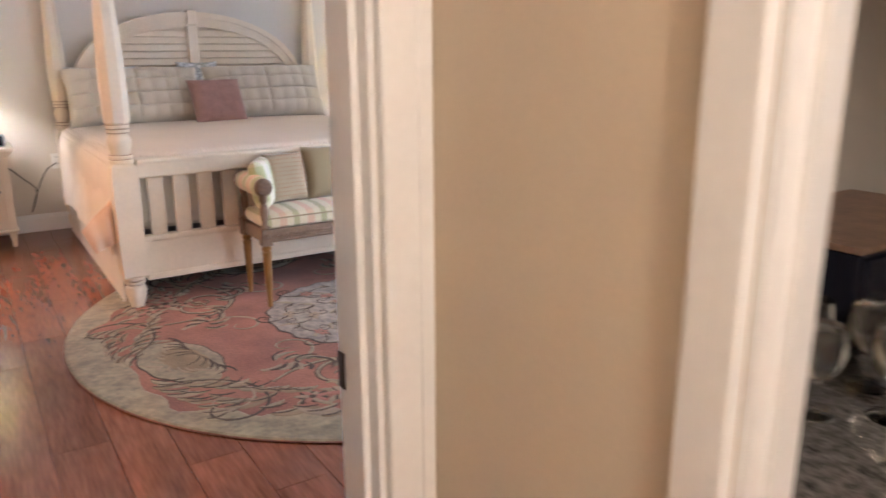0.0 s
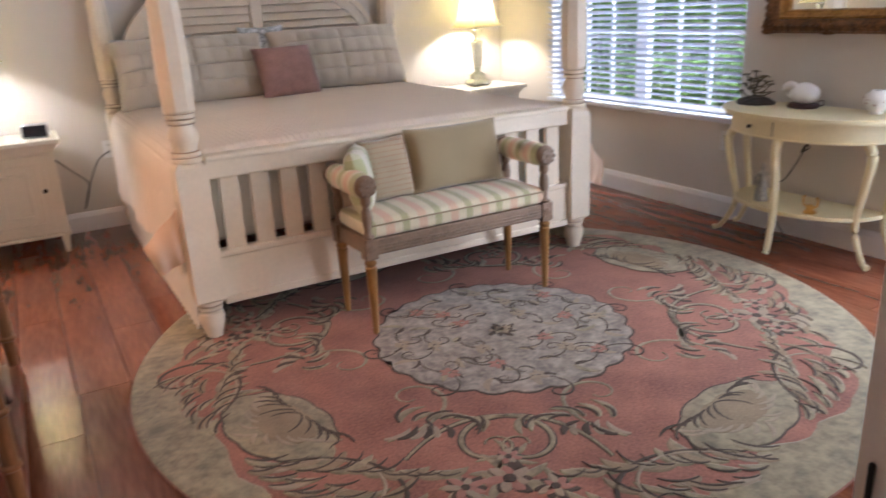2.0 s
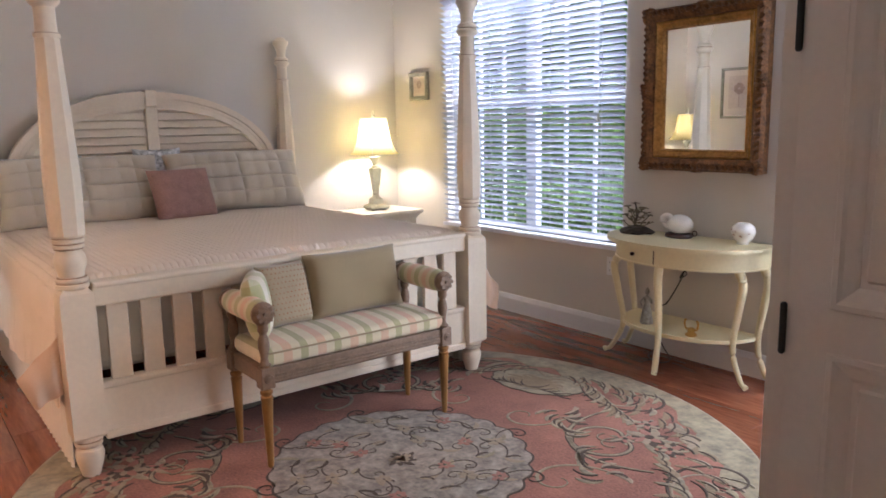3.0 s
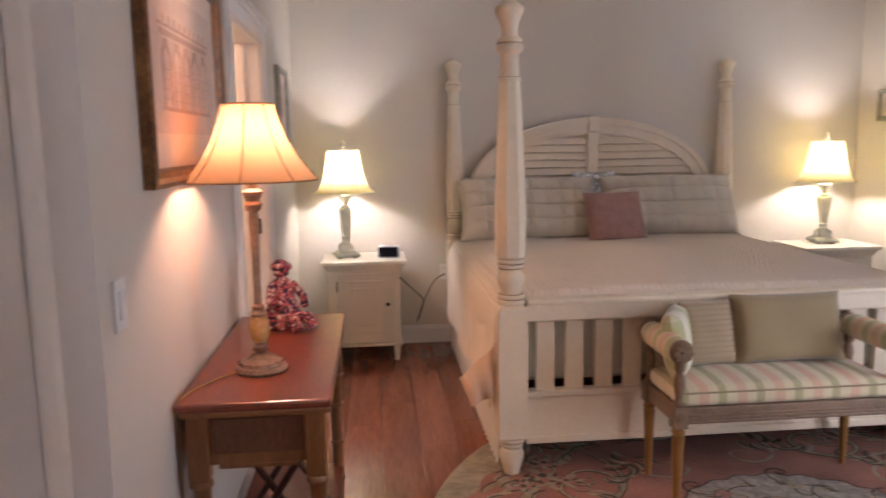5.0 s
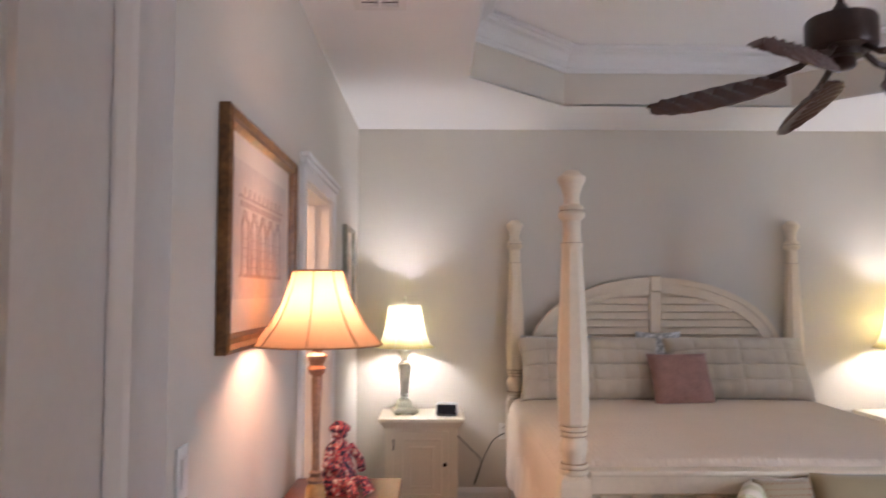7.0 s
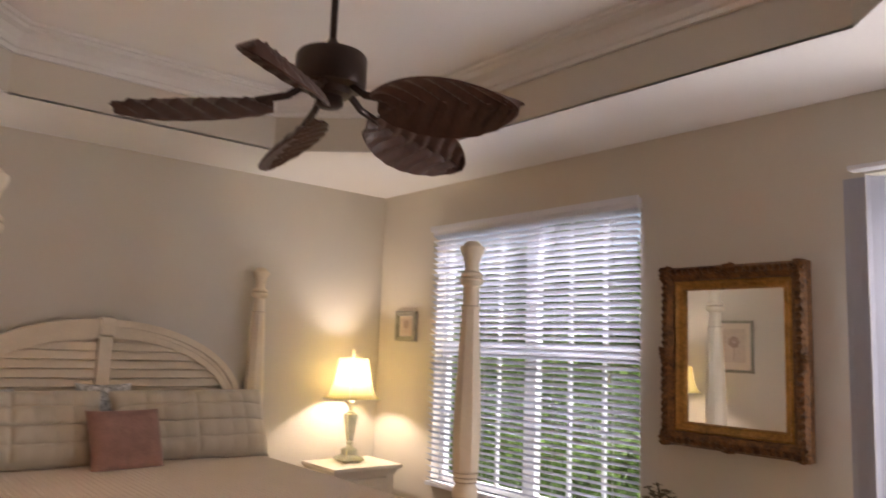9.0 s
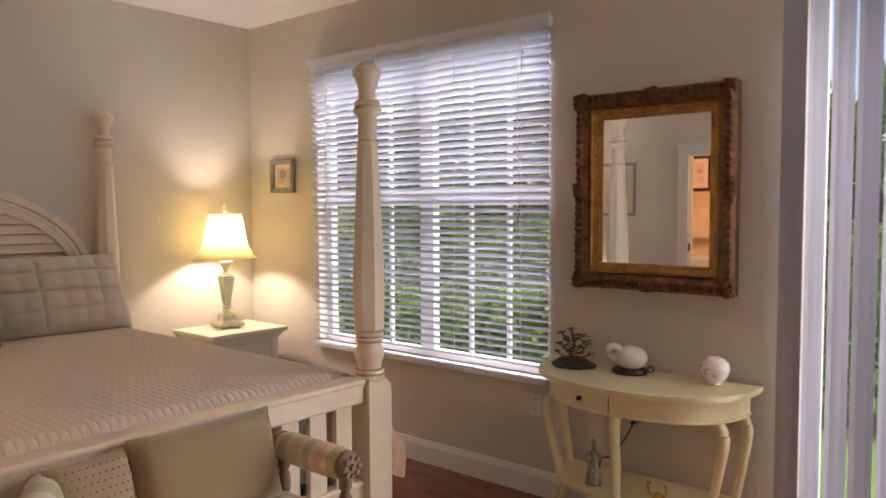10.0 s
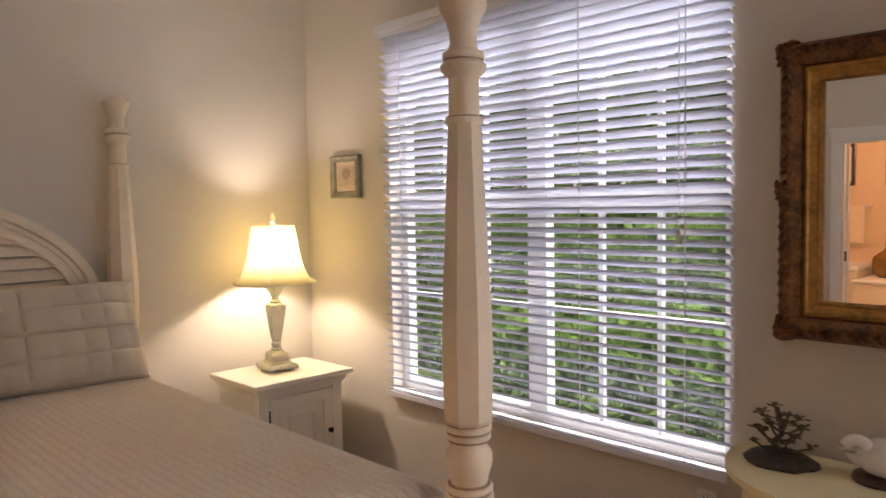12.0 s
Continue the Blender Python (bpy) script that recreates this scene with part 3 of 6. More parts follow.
# ---- doors ----
def panel_door(name, w, h, thick, place, rz, material, panels, label, category="door"):
    """A leaf that runs along local +x from its hinge edge, with raised mouldings round sunk panels."""
    d = thing(name, place, label, category, rz=rz)
    d["kind"] = "structure" if name.startswith("door_") else "thing"
    bm = bmesh.new()
    xs = sorted({0.0, w, *[p[0] for p in panels], *[p[1] for p in panels]})
    for lo, hi in zip(xs, xs[1:]):
        z = 0.01
        for p in sorted((p for p in panels if p[0] <= lo + 1e-6 and p[1] >= hi - 1e-6), key=lambda p: p[2]):
            box(lo, 0, z, hi, thick, p[2], 0, bm)
            z = p[3]
        box(lo, 0, z, hi, thick, h, 0, bm)
    part("leaf", bm, material, d)
    for x0, x1, z0, z1 in panels:
        pb = box(x0 - 0.002, thick * 0.3, z0 - 0.002, x1 + 0.002, thick * 0.7, z1 + 0.002)
        box(x0 + 0.05, thick * 0.14, z0 + 0.05, x1 - 0.05, thick * 0.86, z1 - 0.05, 0.008, pb, 1)
        part("panel", pb, material, d)
        mb = bmesh.new()
        for face, deep in ((-0.003, thick * 0.3 - 0.001), (thick + 0.003, thick * 0.7 + 0.001)):
            prof = ((-0.008, 0.001 if face < 0 else thick - 0.001), (-0.004, face), (0.006, face), (0.014, (face * 2 + deep) / 3), (0.034, (face + deep * 3) / 4), (0.042, deep))
            rows = [[mb.verts.new((cx + sx * q, y, cz + sz * q)) for q, y in prof] for cx, cz, sx, sz in ((x0, z0, 1, 1), (x1, z0, -1, 1), (x1, z1, -1, -1), (x0, z1, 1, -1))]
            for k in range(4):
                a, c = rows[k], rows[(k + 1) % 4]
                for m in range(len(prof) - 1):
                    f = (a[m], c[m], c[m + 1], a[m + 1])
                    mb.faces.new(f if face > 0 else f[::-1])
        part("moulding", mb, material, d)
    return d


entry = panel_door("door_1", 0.79, 2.02, 0.035, (-0.458, 1.16, 0.0), 90, DOORWHITE,
                   [(0.10, 0.31, 0.25, 0.90), (0.38, 0.67, 0.25, 0.90), (0.10, 0.31, 1.05, 1.90), (0.38, 0.67, 1.05, 1.90)], "white panelled bedroom door standing open")
fold = panel_door("closet_door", 0.52, 2.02, 0.035, (1.36, 1.22, 0.0), 90, CREAMDOOR,
                  [(0.09, 0.43, 0.22, 0.92), (0.09, 0.43, 1.02, 1.90)], "cream panelled folding closet door standing open", "door")
fold2 = panel_door("closet_door", 0.52, 2.02, 0.035, (1.365, 1.80, 0.0), -84, CREAMDOOR,
                   [(0.09, 0.43, 0.22, 0.92), (0.09, 0.43, 1.02, 1.90)], "cream panelled folding closet door standing open", "door")
for z in (0.32, 0.96, 1.56):
    hb = lathe([(0.004, -0.054), (0.007, -0.05), (0.007, 0.05), (0.004, 0.054)], 10, at=(0.524, 0.041, z))
    part("hinge", hb, BLACKIRON, fold, "black iron hinge")
tagged(part("strike_plate", box(ENT[1] - 0.0145, FY - 0.018, 0.78, ENT[1] - 0.012, FY + 0.003, 0.845), DARKKNOB), "dark bronze strike plate on the door jamb", "strike plate")
tagged(part("strike_plate", box(LX - 0.075, BATH[1] - 0.016, 1.02, LX - 0.03, BATH[1] - 0.012, 1.10), DARKKNOB), "dark bronze latch plate on the bathroom jamb", "strike plate")


# ---- window, blinds, slider ----
def window():
    y0, y1, z0, z1 = WIN
    w = thing("window_1", (RX + 0.07, (y0 + y1) / 2, z0), "white vinyl window with a grid of panes", "window")
    w["kind"] = "structure"
    hw, h = (y1 - y0) / 2, z1 - z0
    f = box(0, -hw, 0, 0.05, hw, 0.05)
    box(0, -hw, h - 0.05, 0.05, hw, h, 0, f)
    box(0, -hw, 0.05, 0.05, -hw + 0.05, h - 0.05, 0, f), box(0, hw - 0.05, 0.05, 0.05, hw, h - 0.05, 0, f)
    box(-0.002, -0.05, 0.05, 0.052, 0.05, h - 0.05, 0, f)
    part("window_frame", f, VINYL, w)
    for s in (-1, 1):
        lo, hi = (0.05, hw - 0.05) if s > 0 else (-hw + 0.05, -0.05)
        part("meeting_rail", box(0.004, lo, h * 0.52 - 0.03, 0.046, hi, h * 0.52 + 0.03), VINYL, w)
        for k in (1, 2):
            yy = lo + (hi - lo) * k / 3
            part("muntin", box(0.014, yy - 0.011, 0.05, 0.036, yy + 0.011, h - 0.05), VINYL, w)
        for zz in (h * 0.27, h * 0.77):
            part("muntin", box(0.016, lo, zz - 0.011, 0.034, hi, zz + 0.011), VINYL, w)
        g = part("pane", box(0.023, lo, 0.05, 0.027, hi, h - 0.05), GLASS, w)
        g.visible_shadow = False
    part("window_sill", box(-0.105, -hw + 0.002, -0.022, 0.0, hw - 0.002, 0.004, 0.004), WHITE, w)


window()


def blind():
    y0, y1, z0, z1 = WIN
    b = thing("window_blind", (RX - 0.004, (y0 + y1) / 2, z0), "white horizontal slatted blind half open over the window", "blind")
    hw = (y1 - y0) / 2 + 0.012
    h = z1 - z0
    part("headrail", box(-0.046, -hw, h - 0.055, 0.004, hw, h + 0.005, 0.004), RAIL, b)
    part("valance", box(-0.062, -hw - 0.02, h - 0.03, -0.05, hw + 0.02, h + 0.012, 0.004), RAIL, b, "white moulded valance")
    part("bottom_rail", box(-0.046, -hw, -0.018, 0.0, hw, 0.008, 0.004), RAIL, b)
    bm = bmesh.new()
    c, s = math.cos(radians(-27)), math.sin(radians(-27))
    rows = []
    for u, lift in ((-0.0255, 0), (-0.008, 0.0035), (0.008, 0.0035), (0.0255, 0)):
        rows.append([bm.verts.new((u * c - 0 * s, yy, u * s + lift)) for yy in (-hw, hw)])
    for a, q in zip(rows, rows[1:]):
        bm.faces.new((a[0], q[0], q[1], a[1]))
    solid = bmesh.ops.extrude_face_region(bm, geom=bm.faces[:])
    bmesh.ops.translate(bm, vec=(0, 0, -0.0025), verts=[v for v in solid["geom"] if isinstance(v, bmesh.types.BMVert)])
    bmesh.ops.recalc_face_normals(bm, faces=bm.faces[:])
    slat = part("slat", bm, BLIND, b)
    n = 44
    for k in range(n):
        o = slat if k == 0 else slat.copy()
        if k:
            scene.collection.objects.link(o)
        o.location = (-0.022, 0, 0.03 + k * (h - 0.10) / (n - 1))
    for yy in (-hw + 0.15, -0.3, 0.3, hw - 0.15):
        cb = box(-0.047, yy - 0.002, 0, -0.0455, yy + 0.002, h - 0.05)
        part("ladder_cord", cb, RAIL, b)
    part("pull_cord", tube([(-0.052, -hw + 0.17, h - 0.05), (-0.054, -hw + 0.17, h * 0.46)], 0.002, 6), RAIL, b)
    part("cord_tassel", lathe([(0.003, 0.05), (0.008, 0.035), (0.012, 0.0)], 10, at=(-0.054, -hw + 0.17, h * 0.46 - 0.05)), LAMPSTONE, b, "wooden cord tassel")


blind()


def slider():
    y0, y1, z0, z1 = SLD
    d = thing("window_2", (RX + 0.07, (y0 + y1) / 2, z0), "white framed sliding glass door", "sliding door")
    d["kind"] = "structure"
    hw, h = (y1 - y0) / 2, z1 - z0
    f = box(0, -hw, 0, 0.06, hw, 0.06)
    box(0, -hw, h - 0.06, 0.06, hw, h, 0, f)
    for lo, hi in ((-hw, -hw + 0.06), (hw - 0.06, hw), (-0.04, 0.04)):
        box(0, lo, 0.06, 0.06, hi, h - 0.06, 0, f)
    part("frame", f, VINYL, d)
    for lo, hi in ((-hw + 0.06, -0.04), (0.04, hw - 0.06)):
        g = part("pane", box(0.028, lo, 0.06, 0.033, hi, h - 0.06), GLASS, d)
        g.visible_shadow = False
    v = thing("vertical_blind", (RX - 0.005, (y0 + y1) / 2, 0.03), "white vertical slat blind partly turned open, shade greyed into its colour", "blind")
    part("headrail", box(-0.10, -hw - 0.03, 2.332, -0.03, hw + 0.035, 2.352, 0.003), RAIL, v)
    bm = bmesh.new()
    pr = [(-0.044, 0.0), (-0.02, 0.005), (0.02, 0.005), (0.044, 0.0)]
    a = [[bm.verts.new((px, py + o, zz)) for px, py in pr] for o in (0.0, 0.0015) for zz in (0.0, 2.30)]
    for k in range(3):
        bm.faces.new((a[0][k], a[0][k + 1], a[1][k + 1], a[1][k]))
        bm.faces.new((a[2][k], a[3][k], a[3][k + 1], a[2][k + 1]))
    slat = part("slat", bm, VSLATSHADED, v)
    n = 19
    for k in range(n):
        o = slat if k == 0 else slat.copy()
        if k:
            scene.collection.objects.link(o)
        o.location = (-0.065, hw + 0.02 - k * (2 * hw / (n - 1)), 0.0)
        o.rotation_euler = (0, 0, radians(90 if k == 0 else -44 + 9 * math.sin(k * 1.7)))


slider()

# ---- bed ----
X0, X1, Y0, Y1 = 0.46, 2.46, 4.12, 6.33


def bed():
    b = thing("four_poster_bed", (X0, Y0, 0.0), "cream painted four-poster bed with a louvred arched headboard", "bed")
    W, L = X1 - X0, Y1 - Y0
    for px, py in ((0, 0), (W, 0), (0, L), (W, L)):
        at = (px, py, 0)
        p = lathe([(0.03, 0.0), (0.034, 0.012), (0.05, 0.07), (0.056, 0.10), (0.05, 0.125), (0.036, 0.135), (0.052, 0.142), (0.054, 0.155), (0.045, 0.16),
                   (0.058, 0.166), (0.058, 0.18)], 24, at=at)
        post = part("post", p, BEDPAINT, b, smooth=True)
        part("block", lathe([(0.07, 0.178), (0.088, 0.19), (0.089, 0.74), (0.084, 0.765), (0.062, 0.785)], 4, turn=math.pi / 4, at=at), BEDPAINT, post)
        part("turning", lathe([(0.055, 0.78), (0.062, 0.788), (0.062, 0.80), (0.052, 0.805), (0.06, 0.812), (0.06, 0.822), (0.046, 0.828), (0.05, 0.85),
                               (0.06, 0.88), (0.058, 0.905), (0.046, 0.925), (0.042, 0.935), (0.056, 0.942), (0.056, 0.952), (0.048, 0.957), (0.058, 0.963), (0.058, 0.975), (0.05, 0.98)],
                              24, at=at), BEDPAINT, post, smooth=True)
        part("shaft", lathe([(0.055, 0.978), (0.064, 0.99), (0.068, 1.15), (0.066, 1.25), (0.044, 1.70), (0.042, 1.722)], 8, turn=math.pi / 8, at=at), BEDPAINT, post)
        part("finial", lathe([(0.046, 1.72), (0.046, 1.735), (0.038, 1.74), (0.037, 1.79), (0.037, 1.83), (0.046, 1.838), (0.055, 1.848), (0.057, 1.862), (0.046, 1.872), (0.052, 1.88),
                              (0.05, 1.892), (0.036, 1.90), (0.032, 1.915), (0.034, 1.94), (0.044, 1.972), (0.056, 1.995), (0.059, 2.008), (0.057, 2.018), (0.042, 2.026), (0.038, 2.034), (0.026, 2.044), (0.0, 2.047)],
                             24, at=at), BEDPAINT, post, smooth=True)
        for r, z in ((0.0545, 0.8045), (0.0525, 0.8255), (0.0505, 0.9365), (0.0525, 0.957), (0.0545, 0.979)):
            part("glaze_line", lathe([(r - 0.006, z - 0.0028), (r + 0.002, z - 0.001), (r + 0.002, z + 0.001), (r - 0.006, z + 0.0028)], 24, at=at), GLAZE, post, "brown glaze rubbed into the groove")
        for r, z in ((0.040, 0.1365), (0.0475, 0.159), (0.0425, 1.737), (0.047, 1.874)):
            part("glaze_line", lathe([(r - 0.006, z - 0.0028), (r + 0.003, z - 0.001), (r + 0.003, z + 0.001), (r - 0.006, z + 0.0028)], 24, at=at), GLAZE, post, "brown glaze rubbed into the groove")
    # footboard
    part("top_rail", box(0.06, -0.035, 0.70, W - 0.06, 0.035, 0.79, 0.01), BEDPAINT, b)
    part("top_rail_cap", box(0.062, -0.045, 0.776, W - 0.062, 0.045, 0.80, 0.008), BEDPAINT, b)
    part("foot_panel", box(0.06, -0.025, 0.16, W - 0.06, 0.025, 0.375, 0.004), BEDPAINT, b)
    part("foot_panel_cap", box(0.062, -0.033, 0.36, W - 0.062, 0.033, 0.39, 0.008), BEDPAINT, b)
    part("foot_base", box(0.062, -0.032, 0.15, W - 0.062, 0.032, 0.185, 0.006), BEDPAINT, b)
    n = 14
    step = (W - 0.17) / n
    for k in range(n):
        xc = 0.085 + step * (k + 0.5)
        part("slat", box(xc - 0.041, -0.012, 0.388, xc + 0.041, 0.012, 0.703, 0.003), BEDPAINT, b)
    for xx in (0.0, W):
        part("side_rail", box(xx - 0.018, 0.06, 0.26, xx + 0.018, L - 0.06, 0.45, 0.004), BEDPAINT, b)
    # headboard: an arch of two ridges with louvres
    cx, base, rx, rz = W / 2, 1.10, 0.90, 0.535
    def arch(r0, r1, y0, y1, bv=True):
        bm = bmesh.new()
        rows = []
        for k in range(49):
            a = math.pi * k / 48
            rows.append([bm.verts.new((cx + (rx - d) * math.cos(a), L + y, base + (rz - d) * math.sin(a))) for d, y in ((r0, y1), (r0, y0), (r1, y0), (r1, y1))])
        for p, q in zip(rows, rows[1:]):
            for j in range(4):
                bm.faces.new((p[j], p[(j + 1) % 4], q[(j + 1) % 4], q[j]))
        bm.faces.new(rows[0]), bm.faces.new(rows[-1][::-1])
        bmesh.ops.recalc_face_normals(bm, faces=bm.faces[:])
        if bv:
            bmesh.ops.bevel(bm, geom=[e for e in bm.edges if len(e.link_faces) == 2 and e.calc_face_angle() > 1.2], offset=0.006, segments=2, affect="EDGES")
        return bm
    part("arch_rim", arch(0.0, 0.045, -0.045, 0.03), BEDPAINT, b, smooth=True)
    part("arch_ridge", arch(0.042, 0.075, -0.03, 0.03), BEDPAINT, b, smooth=True)
    part("arch_band", arch(0.073, 0.115, -0.038, 0.03), BEDPAINT, b, smooth=True)
    bm = bmesh.new()
    outline = [(cx + (rx - 0.1) * math.cos(math.pi * k / 32), base + (rz - 0.1) * math.sin(math.pi * k / 32)) for k in range(33)] + [(cx - rx + 0.1, 0.35), (cx + rx - 0.1, 0.35)]
    f = bm.faces.new([bm.verts.new((x, L + 0.022, z)) for x, z in outline])
    up = bmesh.ops.extrude_face_region(bm, geom=[f])
    bmesh.ops.translate(bm, vec=(0, 0.016, 0), verts=[v for v in up["geom"] if isinstance(v, bmesh.types.BMVert)])
    bmesh.ops.recalc_face_normals(bm, faces=bm.faces[:])
    part("head_panel", bm, BEDPAINT, b)
    part("head_stile", box(cx - 0.04, L - 0.038, 0.6, cx + 0.04, L + 0.006, base + rz - 0.09, 0.006), BEDPAINT, b)
    part("keystone", box(cx - 0.038, L - 0.055, base + rz - 0.10, cx + 0.038, L + 0.02, base + rz + 0.012, 0.008), BEDPAINT, b)
    z = 0.82
    while z < base + rz - 0.16:
        t = min(1.0, max(0.0, (z - 0.01 - base) / (rz - 0.10)))
        half = (rx - 0.09) * math.sqrt(max(0.0, 1 - t * t)) if z > base - 0.03 else rx - 0.11
        for s in (-1, 1):
            if half > 0.1:
                lo, hi = sorted((cx + s * 0.042, cx + s * half))
                lb = box(lo, -0.005, -0.0245, hi, 0.005, 0.0245, 0.002)
                bmesh.ops.transform(lb, matrix=Matrix.Translation((0, L - 0.012, z)) @ Matrix.Rotation(radians(-22), 4, "X"), verts=lb.verts[:])
                part("louvre", lb, BEDPAINT, b)
        z += 0.054
    for s, xx in ((1, 0.06), (-1, W - 0.06)):
        w0, w1 = sorted((xx, xx + s * 0.09))
        sh = box(w0, L - 0.03, 0.35, w1, L + 0.03, 1.10, 0.005)
        part("head_shoulder", sh, BEDPAINT, b)
        part("shoulder_cap", box(min(xx, xx + s * 0.15), L - 0.045, 1.095, max(xx, xx + s * 0.15), L + 0.035, 1.135, 0.012), BEDPAINT, b)
        part("head_corner", lathe([(0.02, -0.035), (0.04, -0.03), (0.045, 0.0), (0.04, 0.03), (0.02, 0.035)], 16, at=(xx + s * 0.06, L, 1.15)), BEDPAINT, b, smooth=True)


bed()


def mattress():
    tagged(part("mattress", box(X0 + 0.03, Y0 + 0.06, 0.40, X1 - 0.03, Y1 - 0.06, 0.74, 0.05, seg=3), SKIRT), "white mattress on the bed frame under the coverlet", "mattress")
    # coverlet: quilted top, rounded shoulders, sides that hang and flare
    bm = bmesh.new()
    half, mid = (X1 - X0) / 2 + 0.03, (X0 + X1) / 2
    prof = []
    for k in range(56):
        x = -half + 0.10 + (2 * half - 0.20) * k / 55
        prof.append((x, 0.805 + 0.015 * (1 - (x / half) ** 2), 0))
    left = [(-half + 0.10 - 0.13 * math.sin(a), 0.805 - 0.12 + 0.12 * math.cos(a), 0) for a in (0.2, 0.45, 0.7, 0.95, 1.2, 1.45)]
    hang = [(-half - 0.035 - 0.03 * (k / 10) ** 1.4, 0.67 - 0.37 * k / 10, k / 10) for k in range(11)]
    line = [(x, z, h) for x, z, h in hang[::-1]] + left[::-1] + prof + [(-x, z, h) for x, z, h in left] + [(-x, z, h) for x, z, h in hang]
    n = 130
    rows = []
    for j in range(n + 1):
        v = j / n
        y = Y0 + 0.045 + (Y1 - 0.12 - Y0 - 0.045) * v
        row = []
        for x, z, h in line:
            s = -1 if x < 0 else 1
            wave = 0.012 * h * math.sin(y * 9 + s) + 0.007 * h * math.sin(y * 23)
            zz = z + (0.006 * noise.noise((x * 2, y * 2, 0)) if h == 0 else 0)
            if h == 0 and v < 0.05:
                zz -= 0.10 * (1 - v / 0.05) ** 2.5
            yy = y
            row.append(bm.verts.new((mid + x + s * wave, yy, zz)))
        rows.append(row)
    for a, c in zip(rows, rows[1:]):
        for k in range(len(line) - 1):
            bm.faces.new((a[k], a[k + 1], c[k + 1], c[k]))
    bm.normal_update()
    bmesh.ops.solidify(bm, geom=bm.faces[:], thickness=0.008)
    bmesh.ops.recalc_face_normals(bm, faces=bm.faces[:])
    spread = tagged(part("coverlet", bm, COVER, smooth=True), "cream quilted coverlet spread over the bed", "bedspread")
    # a folded corner that hangs out beside each foot post
    for s, xx in ((-1, X0 - 0.075), (1, X1 + 0.075)):
        bm = bmesh.new()
        rows = []
        for j in range(15):
            v = j / 14
            row = []
            for k in range(15):
                u = k / 14
                a, b = Vector((0.0, -0.01, 0.60)).lerp(Vector((0.15, 0.03, 0.45)), u), Vector((0.0, -0.03, 0.38)).lerp(Vector((0.10, -0.01, 0.33)), u)
                q = a.lerp(b, v)
                q.y -= 0.03 * math.sin(math.pi * u) * math.sin(math.pi * v) + 0.01 * math.sin(9 * u)
                row.append(bm.verts.new((xx + s * q.x, Y0 + q.y, q.z)))
            rows.append(row)
        for a, c in zip(rows, rows[1:]):
            for k in range(14):
                bm.faces.new((a[k], a[k + 1], c[k + 1], c[k]))
        bm.normal_update()
        bmesh.ops.solidify(bm, geom=bm.faces[:], thickness=0.008)
        bmesh.ops.recalc_face_normals(bm, faces=bm.faces[:])
        part("corner_flap", bm, COVERWARM, spread, "quilted corner folded over beside the post, warm lamplight in its peach colour", smooth=True)
    for s, xx in ((-1, X0 - 0.03), (1, X1 + 0.03)):
        bm = bmesh.new()
        rows = []
        for j in range(5):
            rows.append([bm.verts.new((xx + s * (0.014 + 0.010 * math.sin(k * 0.9) * (0.4 + 0.6 * j / 4)), Y0 + 0.10 + (Y1 - Y0 - 0.2) * k / 220, 0.50 - 0.485 * j / 4)) for k in range(221)])
        for a, c in zip(rows, rows[1:]):
            for k in range(220):
                bm.faces.new((a[k], a[k + 1], c[k + 1], c[k]))
        bm.normal_update()
        bmesh.ops.solidify(bm, geom=bm.faces[:], thickness=0.003)
        tagged(part("bed_skirt", bm, SKIRT, smooth=True), "white gathered bed skirt hanging to the floor", "bed skirt")


mattress()


def cushion(name, size, place, rx, rz, material, label, quilt=0.0, seed=0.0, group="", ry=0.0, n=22):
    ob = part(name, pillow(*size, quilt=quilt, seed=seed, n=n), material, smooth=True)
    ob.matrix_basis = pose(*place, rx, ry, rz)
    return tagged(ob, label, "pillow", group)


cushion("bed_pillow", (0.98, 0.45, 0.21), (0.95, 6.03, 0.80), -24, 0, SHAM, "sage-cream quilted sham leaning on the headboard", 0.104, 1, "quilted shams", n=60)
cushion("bed_pillow", (0.98, 0.45, 0.21), (1.96, 6.02, 0.80), -24, 0, SHAM, "sage-cream quilted sham leaning on the headboard", 0.104, 5, "quilted shams", n=60)
cushion("bed_pillow", (0.41, 0.37, 0.15), (1.51, 5.82, 0.79), -26, 5, MAUVE, "small mauve velvet pillow in front of the shams", 0, 9)
cushion("bed_pillow", (0.5, 0.44, 0.12), (0.74, 6.20, 0.79), -8, 0, FLORAL, "floral pillow tucked behind a quilted sham", 0, 12)
cushion("bed_pillow", (0.32, 0.47, 0.12), (1.46, 6.19, 0.79), -8, 0, FLORAL, "floral pillow tucked behind a quilted sham", 0, 15)


